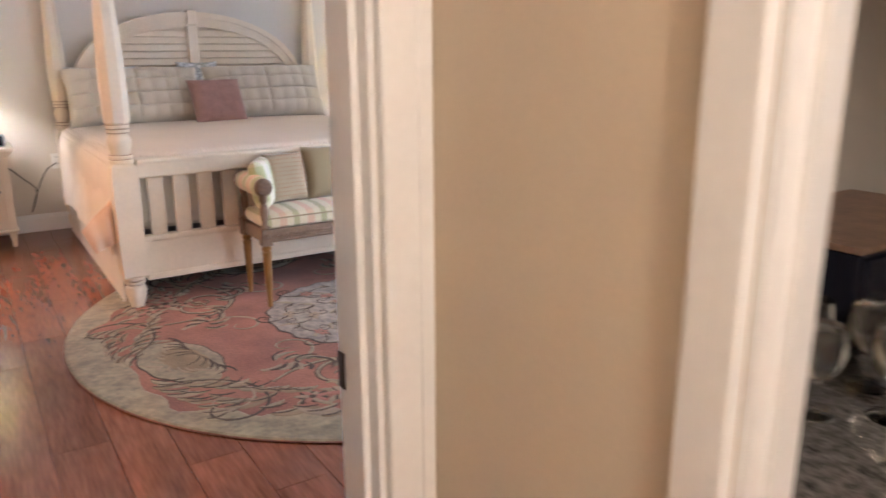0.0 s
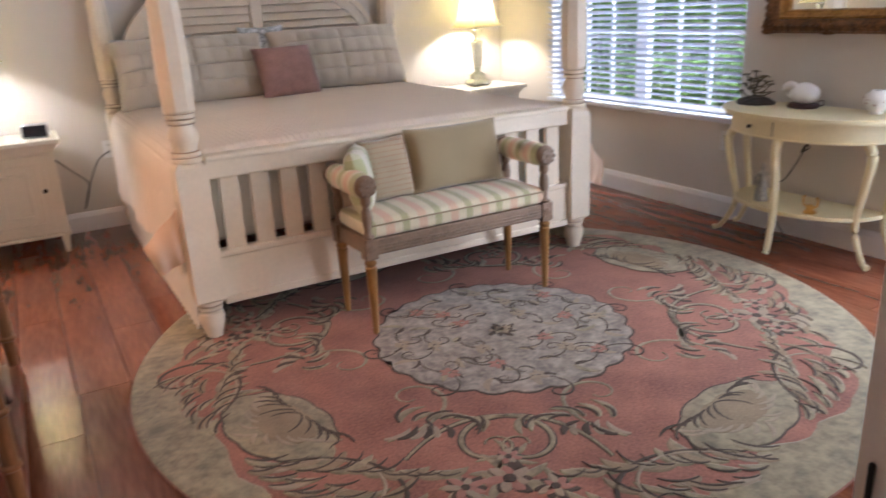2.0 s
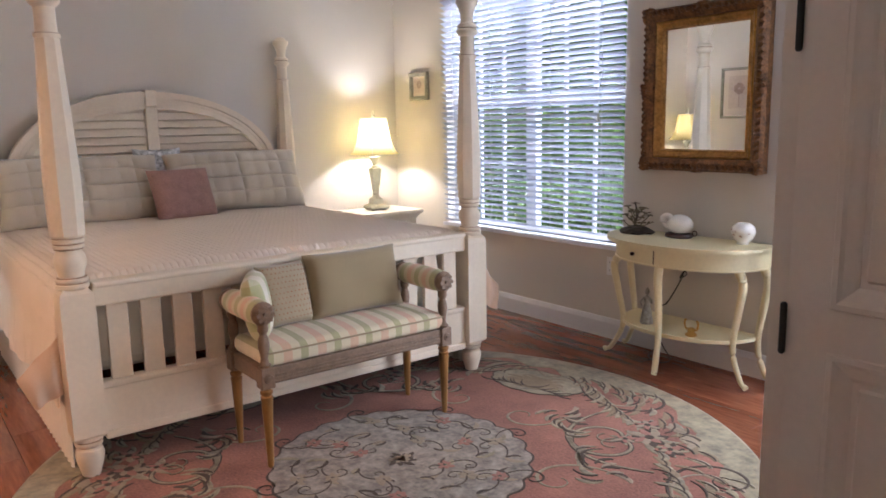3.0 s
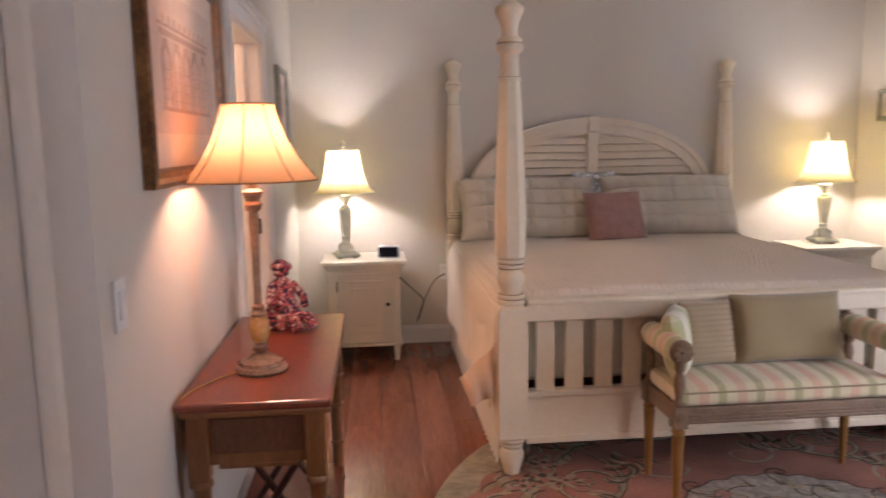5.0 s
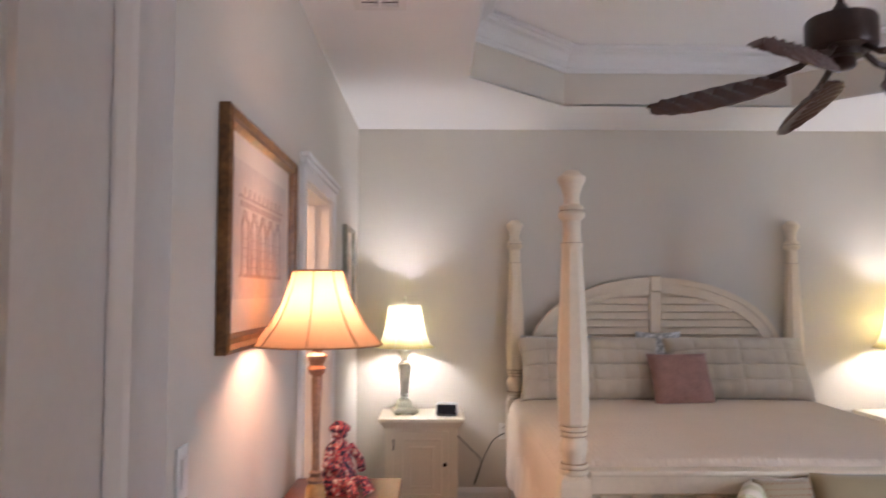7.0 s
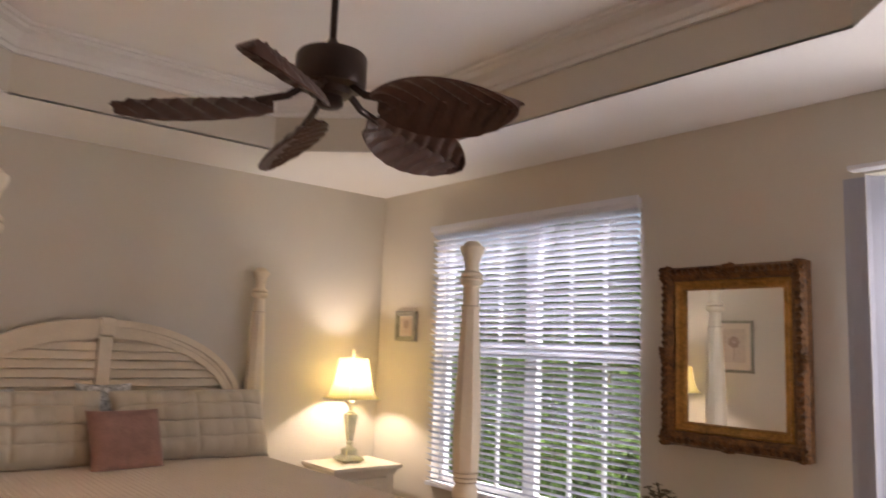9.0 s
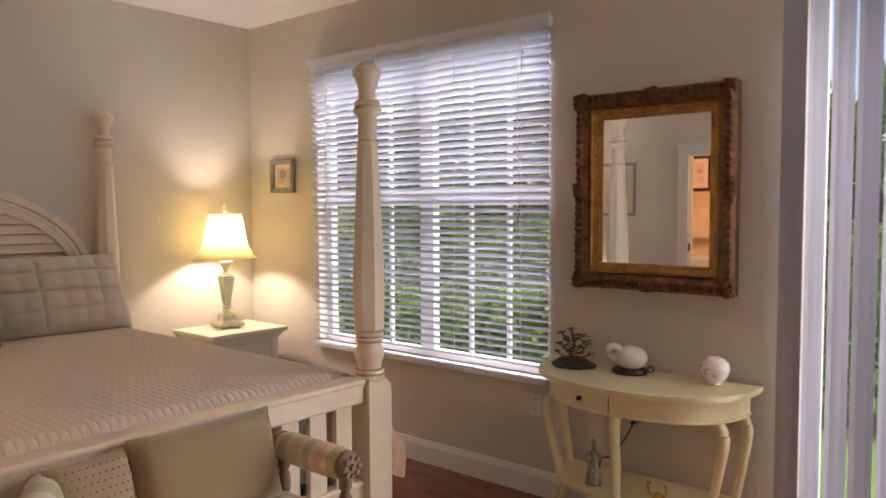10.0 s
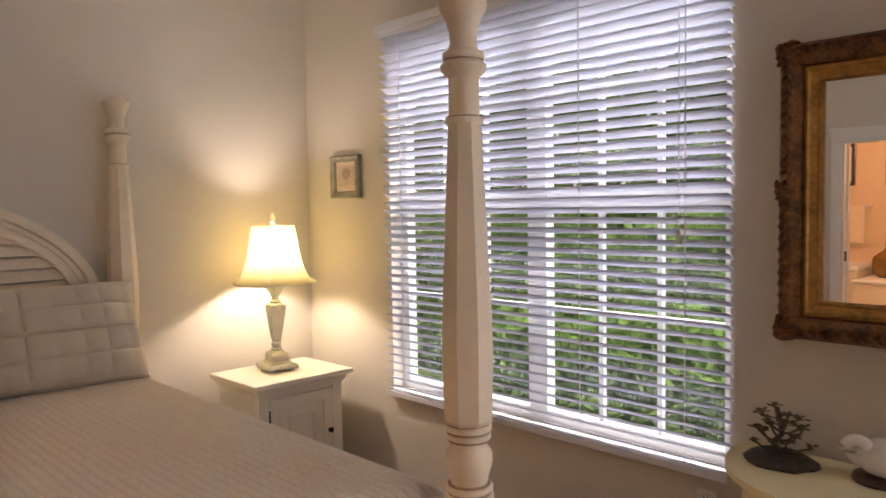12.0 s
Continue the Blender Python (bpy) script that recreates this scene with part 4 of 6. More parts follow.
# ---- bench ----
def bench():
    b = thing("bench", (1.05, 3.71, 0.012), "carved wooden bench with plaid seat and rolled arms", "bench")
    W, D = 0.90, 0.31
    for px, py in ((0, 0), (W, 0), (0, D), (W, D)):
        part("leg", lathe([(0.011, 0.0), (0.013, 0.01), (0.024, 0.29), (0.026, 0.30), (0.018, 0.305), (0.026, 0.315), (0.026, 0.325), (0.02, 0.33), (0.026, 0.34)], 14, at=(px, py, 0)), BENCHLEG, b, smooth=True)
        part("corner_block", box(px - 0.029, py - 0.029, 0.338, px + 0.029, py + 0.029, 0.425, 0.004), BENCHWOOD, b)
        if py == 0:
            part("rosette", lathe([(0.02, 0), (0.018, 0.004), (0.008, 0.005), (0.008, 0.009)], 12, at=(0, 0, 0)), BENCHWOOD, b).matrix_basis = pose(px, py - 0.029, 0.382, 90, 0, 0)
        top = 0.61
        part("arm_post", lathe([(0.025, 0.425), (0.027, 0.435), (0.018, 0.445), (0.015, 0.46), (0.023, 0.51), (0.021, 0.54), (0.014, 0.56), (0.022, 0.575), (0.022, top)], 14, at=(px, py, 0)), BENCHWOOD, b, smooth=True)
    for y in (0, D):
        part("apron", box(0.028, y - 0.018, 0.352, W - 0.028, y + 0.018, 0.42, 0.004), BENCHWOOD, b)
        if y == 0:
            for zz in (0.358, 0.372, 0.386):
                part("apron_bead", box(0.03, -0.023, zz, W - 0.03, -0.016, zz + 0.008, 0.003), BENCHWOOD, b)
    for x in (0, W):
        part("side_apron", box(x - 0.018, 0.028, 0.352, x + 0.018, D - 0.028, 0.42, 0.004), BENCHWOOD, b)
        cap = lathe([(0.02, -0.026), (0.034, -0.022), (0.048, -0.006), (0.048, 0.006), (0.044, 0.012)], 20)
        for k in range(8):
            a = 2 * math.pi * k / 8
            lathe([(0.009, 0), (0.007, 0.007), (0.0, 0.009)], 6, at=(0.03 * math.cos(a), 0.03 * math.sin(a), -0.030), bm=cap)
        lathe([(0.010, -0.034), (0.010, -0.02)], 8, bm=cap)
        part("arm_cap", cap, BENCHWOOD, b, "carved wooden scroll end", smooth=True).matrix_basis = pose(x, -0.008, 0.645, -90, 0, 0)
        part("arm_cap", lathe([(0.044, -0.01), (0.048, 0.0), (0.046, 0.012), (0.02, 0.018)], 20), BENCHWOOD, b, smooth=True).matrix_basis = pose(x, D + 0.012, 0.645, -90, 0, 0)
        roll = lathe([(0.044, 0.0), (0.052, 0.03), (0.053, 0.15), (0.052, D - 0.03), (0.044, D)], 24)
        bmesh.ops.rotate(roll, verts=roll.verts[:], matrix=Matrix.Rotation(radians(-90), 3, "X"))
        part("arm_roll", roll, PLAIDROLL, b, "plaid upholstered arm roll", smooth=True).location = (x, 0.0, 0.645)
    seat = box(-0.005, -0.012, 0.42, W + 0.005, D + 0.012, 0.49, 0.022, seg=3)
    bmesh.ops.subdivide_edges(seat, edges=[e for e in seat.edges if e.calc_length() > 0.1], cuts=10, use_grid_fill=True)
    for v in seat.verts:
        if v.co.z > 0.475:
            u, w = v.co.x / W * 2 - 1, v.co.y / D * 2 - 1
            v.co.z += 0.022 * max(0, 1 - u * u) ** 0.5 * max(0, 1 - w * w) ** 0.5
    part("seat", seat, PLAID, b, "plaid seat cushion in green, cream and coral", smooth=True)
    part("seat_piping", tube([(0.01, -0.014, 0.478), (W - 0.01, -0.014, 0.478)], 0.004, 6), OLIVE, b)
    return b


bench()
cushion("throw_pillow", (0.30, 0.27, 0.11), (1.145, 3.92, 0.51), -8, 62, PLAIDPILLOW, "small plaid pillow in cream and green on the bench", 0, 21)
dot = cushion("throw_pillow", (0.24, 0.28, 0.12), (1.285, 3.955, 0.515), -16, 6, TANCLOTH, "tan pillow dotted with brown stitches on the bench", 0, 23)
db = bmesh.new()
for i in range(11):
    for j in range(11):
        u, v = -0.8 + 1.6 * i / 10 + (0.04 if j % 2 else -0.04), -0.8 + 1.6 * j / 10
        q = max(0.0, (1 - u ** 4) * (1 - v ** 4)) ** 0.42
        lathe([(0.0035, 0), (0.0, 0.0015)], 5, at=(u * 0.12, v * 0.14, 0), bm=db)
        for vert in db.verts[-10:]:
            vert.co = Vector((vert.co.x, -0.06 * q * 1.03 - 0.001 - vert.co.z, vert.co.y + 0.145))
tagged(part("stitched_dots", db, DOTCLOTH, dot), "brown stitched dots", "")
cushion("throw_pillow", (0.50, 0.30, 0.13), (1.645, 3.955, 0.515), -15, 0, OLIVE, "plain olive pillow leaning on the footboard", 0, 27)


# ---- nightstands and lamps ----
def nightstand(place, label):
    n = thing("nightstand", place, label, "nightstand", "nightstands beside the bed")
    W, D = 0.48, 0.38
    part("top", box(-W / 2 - 0.045, -0.045, 0.672, W / 2 + 0.045, D + 0.02, 0.70, 0.006), NSPAINT, n)
    part("cornice", lathe([(W / 2 * 1.414 + 0.004, 0.63), (W / 2 * 1.414 + 0.012, 0.64), (W / 2 * 1.414 + 0.045, 0.672)], 4, squash=(D + 0.01) / (W + 0.01), turn=math.pi / 4, at=(0, D / 2, 0)), NSPAINT, n)
    body = box(-W / 2, 0.02, 0.115, W / 2, D, 0.64)
    part("body", body, NSPAINT, n)
    for s in (-1, 1):
        part("stile", box(s * W / 2 - (0.055 if s > 0 else 0), 0.0, 0.12, s * W / 2 + (0 if s > 0 else 0.055), 0.0205, 0.64, 0.002), NSPAINT, n)
        for y in (0.03, D - 0.03):
            part("leg", lathe([(0.018, 0.0), (0.034, 0.105), (0.034, 0.125)], 4, turn=math.pi / 4, at=(s * (W / 2 - 0.03), y, 0)), NSPAINT, n)
    part("rail", box(-W / 2 + 0.055, 0.002, 0.615, W / 2 - 0.055, 0.0205, 0.64), NSPAINT, n)
    part("base_moulding", box(-W / 2 - 0.008, -0.008, 0.108, W / 2 + 0.008, D + 0.004, 0.128, 0.005), NSPAINT, n)
    d = part("door", box(-W / 2 + 0.0585, -0.002, 0.1335, W / 2 - 0.0585, 0.0205, 0.6115, 0.003), NSPAINT, n)
    mb = bmesh.new()
    def ring(x, z0, z1, w, y0, y1):
        for q in ((-x, z0, -x + w, z1), (x - w, z0, x, z1), (-x + w, z0, x - w, z0 + w), (-x + w, z1 - w, x - w, z1)):
            box(q[0], y0, q[1], q[2], y1, q[3], 0.0025, mb, 1)
    ring(0.135, 0.195, 0.565, 0.012, -0.009, 0.002)
    ring(0.082, 0.245, 0.515, 0.016, -0.016, 0.002)
    part("panel_moulding", mb, NSPAINT, d)
    part("knob", lathe([(0.006, 0), (0.006, 0.012), (0.014, 0.017), (0.013, 0.026), (0.0, 0.03)], 14), DARKKNOB, d, "dark bronze knob", smooth=True).matrix_basis = pose(0.155, 0.0, 0.40, 90, 0, 0)
    part("hinge", box(-W / 2 + 0.053, -0.004, 0.49, -W / 2 + 0.06, 0.002, 0.56), DARKKNOB, d, "dark bronze hinge")
    return n


ns = nightstand((-0.20, 5.965, 0.0), "cream painted nightstand with a panelled door")
copy_thing(ns, pose(3.155, 5.935, 0.0))


def bedside_lamp(place, rz):
    l = thing("table_lamp", place, "lit table lamp with an antique cream base on a nightstand", "lamp", "bedside lamps", rz)
    q = math.pi / 4
    base = lathe([(0.11, 0.012), (0.118, 0.02), (0.11, 0.034), (0.085, 0.042), (0.065, 0.05), (0.062, 0.085), (0.052, 0.092), (0.04, 0.10)], 4, turn=q)
    for k in range(4):
        lathe([(0.014, 0.0), (0.018, 0.012)], 8, at=(0.075 * math.cos(q + k * 2 * q), 0.075 * math.sin(q + k * 2 * q), 0), bm=base)
    part("base", base, LAMPSTONE, l)
    part("neck", lathe([(0.022, 0.10), (0.03, 0.108), (0.018, 0.118), (0.026, 0.128), (0.026, 0.14), (0.016, 0.146)], 18), LAMPSTONE, l, smooth=True)
    part("urn", lathe([(0.022, 0.146), (0.028, 0.16), (0.055, 0.31), (0.055, 0.335), (0.035, 0.342)], 4, turn=q), LAMPSTONE, l)
    part("cup", lathe([(0.022, 0.34), (0.03, 0.352), (0.016, 0.362), (0.024, 0.39), (0.045, 0.42), (0.045, 0.43), (0.012, 0.432)], 18), LAMPSTONE, l, smooth=True)
    part("stem", lathe([(0.006, 0.43), (0.006, 0.52)], 8), DARKKNOB, l)
    prof = [(0.208, 0.448), (0.175, 0.475), (0.148, 0.53), (0.13, 0.60), (0.118, 0.68), (0.108, 0.735)]
    bm = bmesh.new()
    rings = [[bm.verts.new((r * math.cos(2 * math.pi * k / 48) * (1 - 0.02 * abs(math.sin(3 * 2 * math.pi * k / 48))), r * math.sin(2 * math.pi * k / 48) * (1 - 0.02 * abs(math.sin(3 * 2 * math.pi * k / 48))), z)) for k in range(48)] for r, z in prof]
    for a, c in zip(rings, rings[1:]):
        for k in range(48):
            bm.faces.new((a[k], a[(k + 1) % 48], c[(k + 1) % 48], c[k]))
    sh = part("shade", bm, LAMPSHADE, l, "cream bell shade, lit from inside", smooth=True)
    for k in range(6):
        a = 2 * math.pi * k / 6
        part("shade_seam", tube([(r * 1.004 * math.cos(a), r * 1.004 * math.sin(a), z) for r, z in prof], 0.0016, 5), LAMPSTONE, sh)
    part("shade_rim", tube([(0.208 * math.cos(2 * math.pi * k / 48), 0.208 * math.sin(2 * math.pi * k / 48), 0.448) for k in range(49)], 0.003, 6), LAMPSTONE, sh)
    part("harp", tube([(0.006, 0, 0.50), (0.045, 0, 0.56), (0.05, 0, 0.65), (0.0, 0, 0.75), (-0.05, 0, 0.65), (-0.045, 0, 0.56), (-0.006, 0, 0.50)], 0.0025, 6), CLOCKSILVER, l)
    part("finial", lathe([(0.012, 0.745), (0.014, 0.755), (0.007, 0.762), (0.011, 0.775), (0.013, 0.785), (0.006, 0.80), (0.0, 0.805)], 12), LAMPSTONE, l, smooth=True)
    return l


lamp = bedside_lamp((-0.32, 6.14, 0.70), 12)
copy_thing(lamp, pose(3.15, 6.15, 0.70, 0, 0, -8))


def alarm_clock():
    c = thing("clock_radio", (-0.03, 6.06, 0.70), "small silver clock radio with a black face on the nightstand", "clock", rz=-8)
    part("case", box(-0.075, -0.03, 0.0, 0.075, 0.06, 0.085, 0.02, seg=4), CLOCKSILVER, c, smooth=True)
    part("face", box(-0.062, -0.036, 0.012, 0.066, -0.028, 0.078, 0.003), CLOCKBLACK, c, "glossy black display")


alarm_clock()
cord = tube(curve([(0.05, 6.30, 0.52), (0.14, 6.36, 0.42), (0.22, 6.385, 0.32), (0.17, 6.385, 0.16), (0.22, 6.39, 0.30), (0.30, 6.395, 0.46), (0.385, 6.40, 0.52)], 10), 0.004, 6)
tagged(part("power_cord", cord, CORD, smooth=True), "black power cord looping down the wall to an outlet", "cord")


def wall_plate(name, place, rz, label, switch=False):
    p = thing(name, place, label, "outlet" if not switch else "light switch", rz=rz)
    part("plate", box(-0.036, -0.006, -0.058, 0.036, -0.0005, 0.058, 0.002), PLASTIC, p)
    if switch:
        part("rocker", box(-0.016, -0.011, -0.033, 0.016, -0.005, 0.033, 0.002), PLASTIC, p)
    else:
        for z in (-0.026, 0.026):
            s = part("socket", box(-0.017, -0.009, z - 0.017, 0.017, -0.005, z + 0.017, 0.003), PLASTIC, p)
            part("slot", box(-0.009, -0.0095, z - 0.004, -0.006, -0.0085, z + 0.007), CORD, s)
            part("slot", box(0.006, -0.0095, z - 0.004, 0.009, -0.0085, z + 0.007), CORD, s)


wall_plate("light_switch", (LX, 2.655, 1.136), 90, "white rocker light switch on the wall", True)
wall_plate("outlet", (RX, 4.03, 0.47), -90, "white double outlet under the window")
wall_plate("outlet", (0.385, BY, 0.53), 0, "white outlet beside the bed post")


# ---- writing desk ----
def desk():
    d = thing("console_desk", (-0.665, 2.97, 0.0), "cherry topped desk with bamboo style legs against the wall", "desk")
    W, L, S = 0.42, 1.05, 0.79 / 0.75
    d.scale = (1, 1, S)
    part("top", box(0, 0, 0.725, W, L, 0.75, 0.008), DESKTOP, d, "glossy cherry top")
    part("top_edge", box(0.008, 0.008, 0.708, W - 0.008, L - 0.008, 0.727, 0.006), DESKWOOD, d)
    for x in (0.05, W - 0.05):
        for y in (0.05, L - 0.05):
            part("leg_block", box(x - 0.028, y - 0.028, 0.53, x + 0.028, y + 0.028, 0.709, 0.004), DESKWOOD, d)
            prof = [(0.017, 0.0)]
            for z in (0.10, 0.25, 0.40):
                prof += [(0.018 + z * 0.014, z - 0.01), (0.025 + z * 0.014, z - 0.004), (0.025 + z * 0.014, z + 0.004), (0.018 + z * 0.014, z + 0.01)]
            prof += [(0.026, 0.505), (0.033, 0.513), (0.033, 0.522), (0.026, 0.532)]
            part("leg", lathe(prof, 14, at=(x, y, 0)), DESKWOOD, d, smooth=True)
    for y in (0.045, L - 0.057):
        part("end_apron", box(0.076, y, 0.57, W - 0.076, y + 0.012, 0.709), DESKWOOD, d)
        part("cane_panel", box(0.085, y - 0.006, 0.60, W - 0.085, y + 0.018, 0.695, 0.002), CANE, d, "woven cane panel")
        part("apron_foot", box(0.10, y + 0.001, 0.555, W - 0.10, y + 0.011, 0.5702, 0.004), DESKWOOD, d)
    for x in (0.045, W - 0.057):
        part("side_apron", box(x, 0.078, 0.57, x + 0.012, L - 0.078, 0.709), DESKWOOD, d)
    part("shelf", box(0.03, 0.03, 0.13, W - 0.03, L - 0.03, 0.15, 0.004), DESKTOP, d)
    r = thing("folding_rack", (-0.45, 3.45, 0.158), "dark folding luggage rack standing under the desk", "luggage rack")
    for y in (-0.17, 0.17):
        for s in (-1, 1):
            part("leg", tube([(s * 0.14, y + s * 0.012, 0.006), (-s * 0.13, y + s * 0.012, 0.42)], 0.012, 8), DARKWOOD, r)
    for x in (-0.13, 0.13):
        part("bar", tube([(x, -0.2, 0.42), (x, 0.2, 0.42)], 0.012, 8), DARKWOOD, r)


desk()


def desk_lamp():
    l = thing("table_lamp", (-0.475, 3.27, 0.79), "lit bronze buffet lamp with an amber shade on the desk", "lamp")
    l.scale = (0.947, 0.947, 0.947)
    base = lathe([(0.082, 0.0), (0.085, 0.008), (0.08, 0.018), (0.07, 0.022), (0.066, 0.034), (0.05, 0.042), (0.035, 0.05), (0.024, 0.06)], 24)
    for k in range(14):
        a = 2 * math.pi * k / 14
        lathe([(0.010, 0), (0.007, 0.008), (0.0, 0.01)], 6, at=(0.066 * math.cos(a), 0.066 * math.sin(a), 0.026), bm=base)
    part("base", base, LAMPBRONZE, l, smooth=True)
    part("collar", lathe([(0.018, 0.06), (0.026, 0.07), (0.026, 0.08), (0.018, 0.088), (0.024, 0.096)], 16), LAMPBRONZE, l, smooth=True)
    part("amber_bulb", lathe([(0.02, 0.095), (0.031, 0.115), (0.034, 0.14), (0.03, 0.165), (0.02, 0.182)], 18), AMBERGLASS, l, "amber stone bulb", smooth=True)
    part("column", lathe([(0.026, 0.18), (0.028, 0.19), (0.018, 0.20), (0.022, 0.212), (0.013, 0.22), (0.012, 0.30), (0.017, 0.50), (0.015, 0.515), (0.026, 0.525), (0.03, 0.54),
                          (0.022, 0.55), (0.028, 0.565), (0.034, 0.58), (0.018, 0.59), (0.016, 0.66)], 16), LAMPBRONZE, l, smooth=True)
    prof = [(0.207, 0.615), (0.185, 0.64), (0.155, 0.675), (0.12, 0.735), (0.095, 0.795), (0.08, 0.85)]
    bm = bmesh.new()
    rings = [[bm.verts.new((r * (1 - 0.03 * abs(math.sin(4 * 2 * math.pi * k / 64))) * math.cos(2 * math.pi * k / 64), r * (1 - 0.03 * abs(math.sin(4 * 2 * math.pi * k / 64))) * math.sin(2 * math.pi * k / 64), z)) for k in range(64)] for r, z in prof]
    for a, c in zip(rings, rings[1:]):
        for k in range(64):
            bm.faces.new((a[k], a[(k + 1) % 64], c[(k + 1) % 64], c[k]))
    sh = part("shade", bm, AMBERSHADE, l, "amber panelled bell shade, lit from inside", smooth=True)
    for k in range(8):
        a = 2 * math.pi * k / 8
        part("shade_seam", tube([(r * 1.003 * math.cos(a), r * 1.003 * math.sin(a), z) for r, z in prof], 0.0025, 6), SEAM, sh)
    for r, z in (prof[0], prof[-1]):
        part("shade_rim", tube([(r * math.cos(2 * math.pi * k / 48), r * math.sin(2 * math.pi * k / 48), z) for k in range(49)], 0.003, 6), SEAM, sh)
    part("cord", tube(curve([(-0.07, -0.03, 0.008), (-0.12, -0.10, 0.006), (-0.17, -0.2, 0.006), (-0.192, -0.28, 0.004)], 8), 0.003, 6), GOLD, l)


desk_lamp()


def doll():
    bm = lathe([(0.075, 0.0), (0.085, 0.03), (0.075, 0.08), (0.055, 0.12), (0.05, 0.16), (0.055, 0.19), (0.03, 0.215), (0.02, 0.22)], 16)
    bmesh.ops.create_icosphere(bm, subdivisions=2, radius=0.036, matrix=Matrix.Translation((0, 0, 0.25)))
    tube([(0.05, 0, 0.19), (0.085, -0.03, 0.13), (0.06, -0.07, 0.10)], 0.02, 8, bm)
    tube([(-0.05, 0, 0.19), (-0.085, -0.03, 0.13), (-0.05, -0.07, 0.10)], 0.02, 8, bm)
    tube([(0.03, -0.03, 0.05), (0.05, -0.11, 0.05), (0.055, -0.14, 0.012)], 0.026, 8, bm)
    tube([(-0.03, -0.03, 0.05), (-0.02, -0.11, 0.05), (-0.02, -0.14, 0.012)], 0.026, 8, bm)
    lathe([(0.043, 0.255), (0.045, 0.27), (0.02, 0.292), (0.0, 0.295)], 12, bm=bm)
    for v in bm.verts:
        v.co += 0.008 * Vector(noise.noise_vector(v.co * 25))
        v.co.z = max(v.co.z, 0.0)
    for v in bm.verts:
        v.co *= 0.88
    ob = part("doll", bm, DOLL, smooth=True)
    ob.matrix_basis = pose(-0.47, 3.81, 0.79, 0, 0, 40)
    tagged(ob, "seated doll figurine in a red floral costume on the desk", "doll")


doll()


# ---- pictures ----
def framed(name, plane, side, y0, y1, z0, z1, fw, label, fmat, inner, draw=None, depth=0.03):
    """A framed picture on an east or west wall; side is the way it faces along x."""
    p = thing(name, (plane + side * 0.002, (y0 + y1) / 2, (z0 + z1) / 2), label, "picture", rz=-90 if side > 0 else 90)
    w, h = (y1 - y0) / 2, (z1 - z0) / 2
    # local x runs along the wall, local +y faces into the room
    p.matrix_basis = pose(plane + side * 0.002, (y0 + y1) / 2, (z0 + z1) / 2, 0, 0, -90 if side > 0 else 90)
    bm = bmesh.new()
    prof = [(0.0, 0.0), (0.0, depth * 0.8), (fw * 0.25, depth), (fw * 0.5, depth * 0.75), (fw * 0.8, depth * 0.8), (fw, depth * 0.4), (fw, 0.0)]
    rows = [[bm.verts.new((sx * (w - d), y, sz * (h - d))) for d, y in prof] for sx, sz in ((-1, -1), (1, -1), (1, 1), (-1, 1))]
    for k in range(4):
        a, c = rows[k], rows[(k + 1) % 4]
        for j in range(len(prof) - 1):
            bm.faces.new((a[j], a[j + 1], c[j + 1], c[j]))
    bmesh.ops.recalc_face_normals(bm, faces=bm.faces[:])
    part("frame", bm, fmat, p)
    part("mat_board", box(-w + fw - 0.003, 0.001, -h + fw - 0.003, w - fw + 0.003, 0.008, h - fw + 0.003), MAT_BOARD, p)
    part("print", box(-w + fw + inner, 0.006, -h + fw + inner * 1.3, w - fw - inner, 0.010, h - fw - inner), PRINT, p)
    if draw:
        part("drawing", draw(w - fw - inner, h - fw - inner), INK, p, "faded architectural engraving")
    return p


def arcade(w, h):
    bm = bmesh.new()
    def bar(x0, z0, x1, z1):
        box(x0, 0.0095, z0, x1, 0.0115, z1, bm=bm)
    bar(-w * 0.8, -h * 0.60, w * 0.8, -h * 0.55), bar(-w * 0.8, h * 0.38, w * 0.8, h * 0.46), bar(-w * 0.85, h * 0.50, w * 0.85, h * 0.54)
    for k in range(5):
        xc = -w * 0.64 + w * 0.32 * k
        bar(xc - w * 0.12, -h * 0.55, xc - w * 0.09, h * 0.05), bar(xc + w * 0.09, -h * 0.55, xc + w * 0.12, h * 0.05)
        ring = [(xc + w * 0.12 * math.cos(math.pi * j / 10), h * 0.05 + w * 0.12 * math.sin(math.pi * j / 10)) for j in range(11)]
        for (ax, az), (bx, bz) in zip(ring, ring[1:]):
            bar(min(ax, bx) - 0.003, min(az, bz) - 0.003, max(ax, bx) + 0.003, max(az, bz) + 0.003)
        for j in range(4):
            bar(xc - w * 0.09, -h * 0.45 + j * h * 0.13, xc + w * 0.09, -h * 0.44 + j * h * 0.13)
        bar(xc - w * 0.06, h * 0.25, xc + w * 0.06, h * 0.34)
    for j in range(9):
        bar(-w * 0.7 + j * w * 0.17, h * 0.55, -w * 0.66 + j * w * 0.17, h * 0.66)
    return bm


def flower_print(w, h):
    bm = bmesh.new()
    for k in range(7):
        a = 2 * math.pi * k / 7
        lathe([(w * 0.22, 0.0), (w * 0.2, 0.002)], 8, at=(w * 0.3 * math.cos(a), 0, 0), bm=bm)
        for v in bm.verts[-16:]:
            v.co = Vector((v.co.x, 0.0095 + v.co.z, v.co.y + h * 0.25 + w * 0.3 * math.sin(a)))
    box(-w * 0.04, 0.0095, -h * 0.8, w * 0.04, 0.0112, h * 0.2, bm=bm)
    return bm


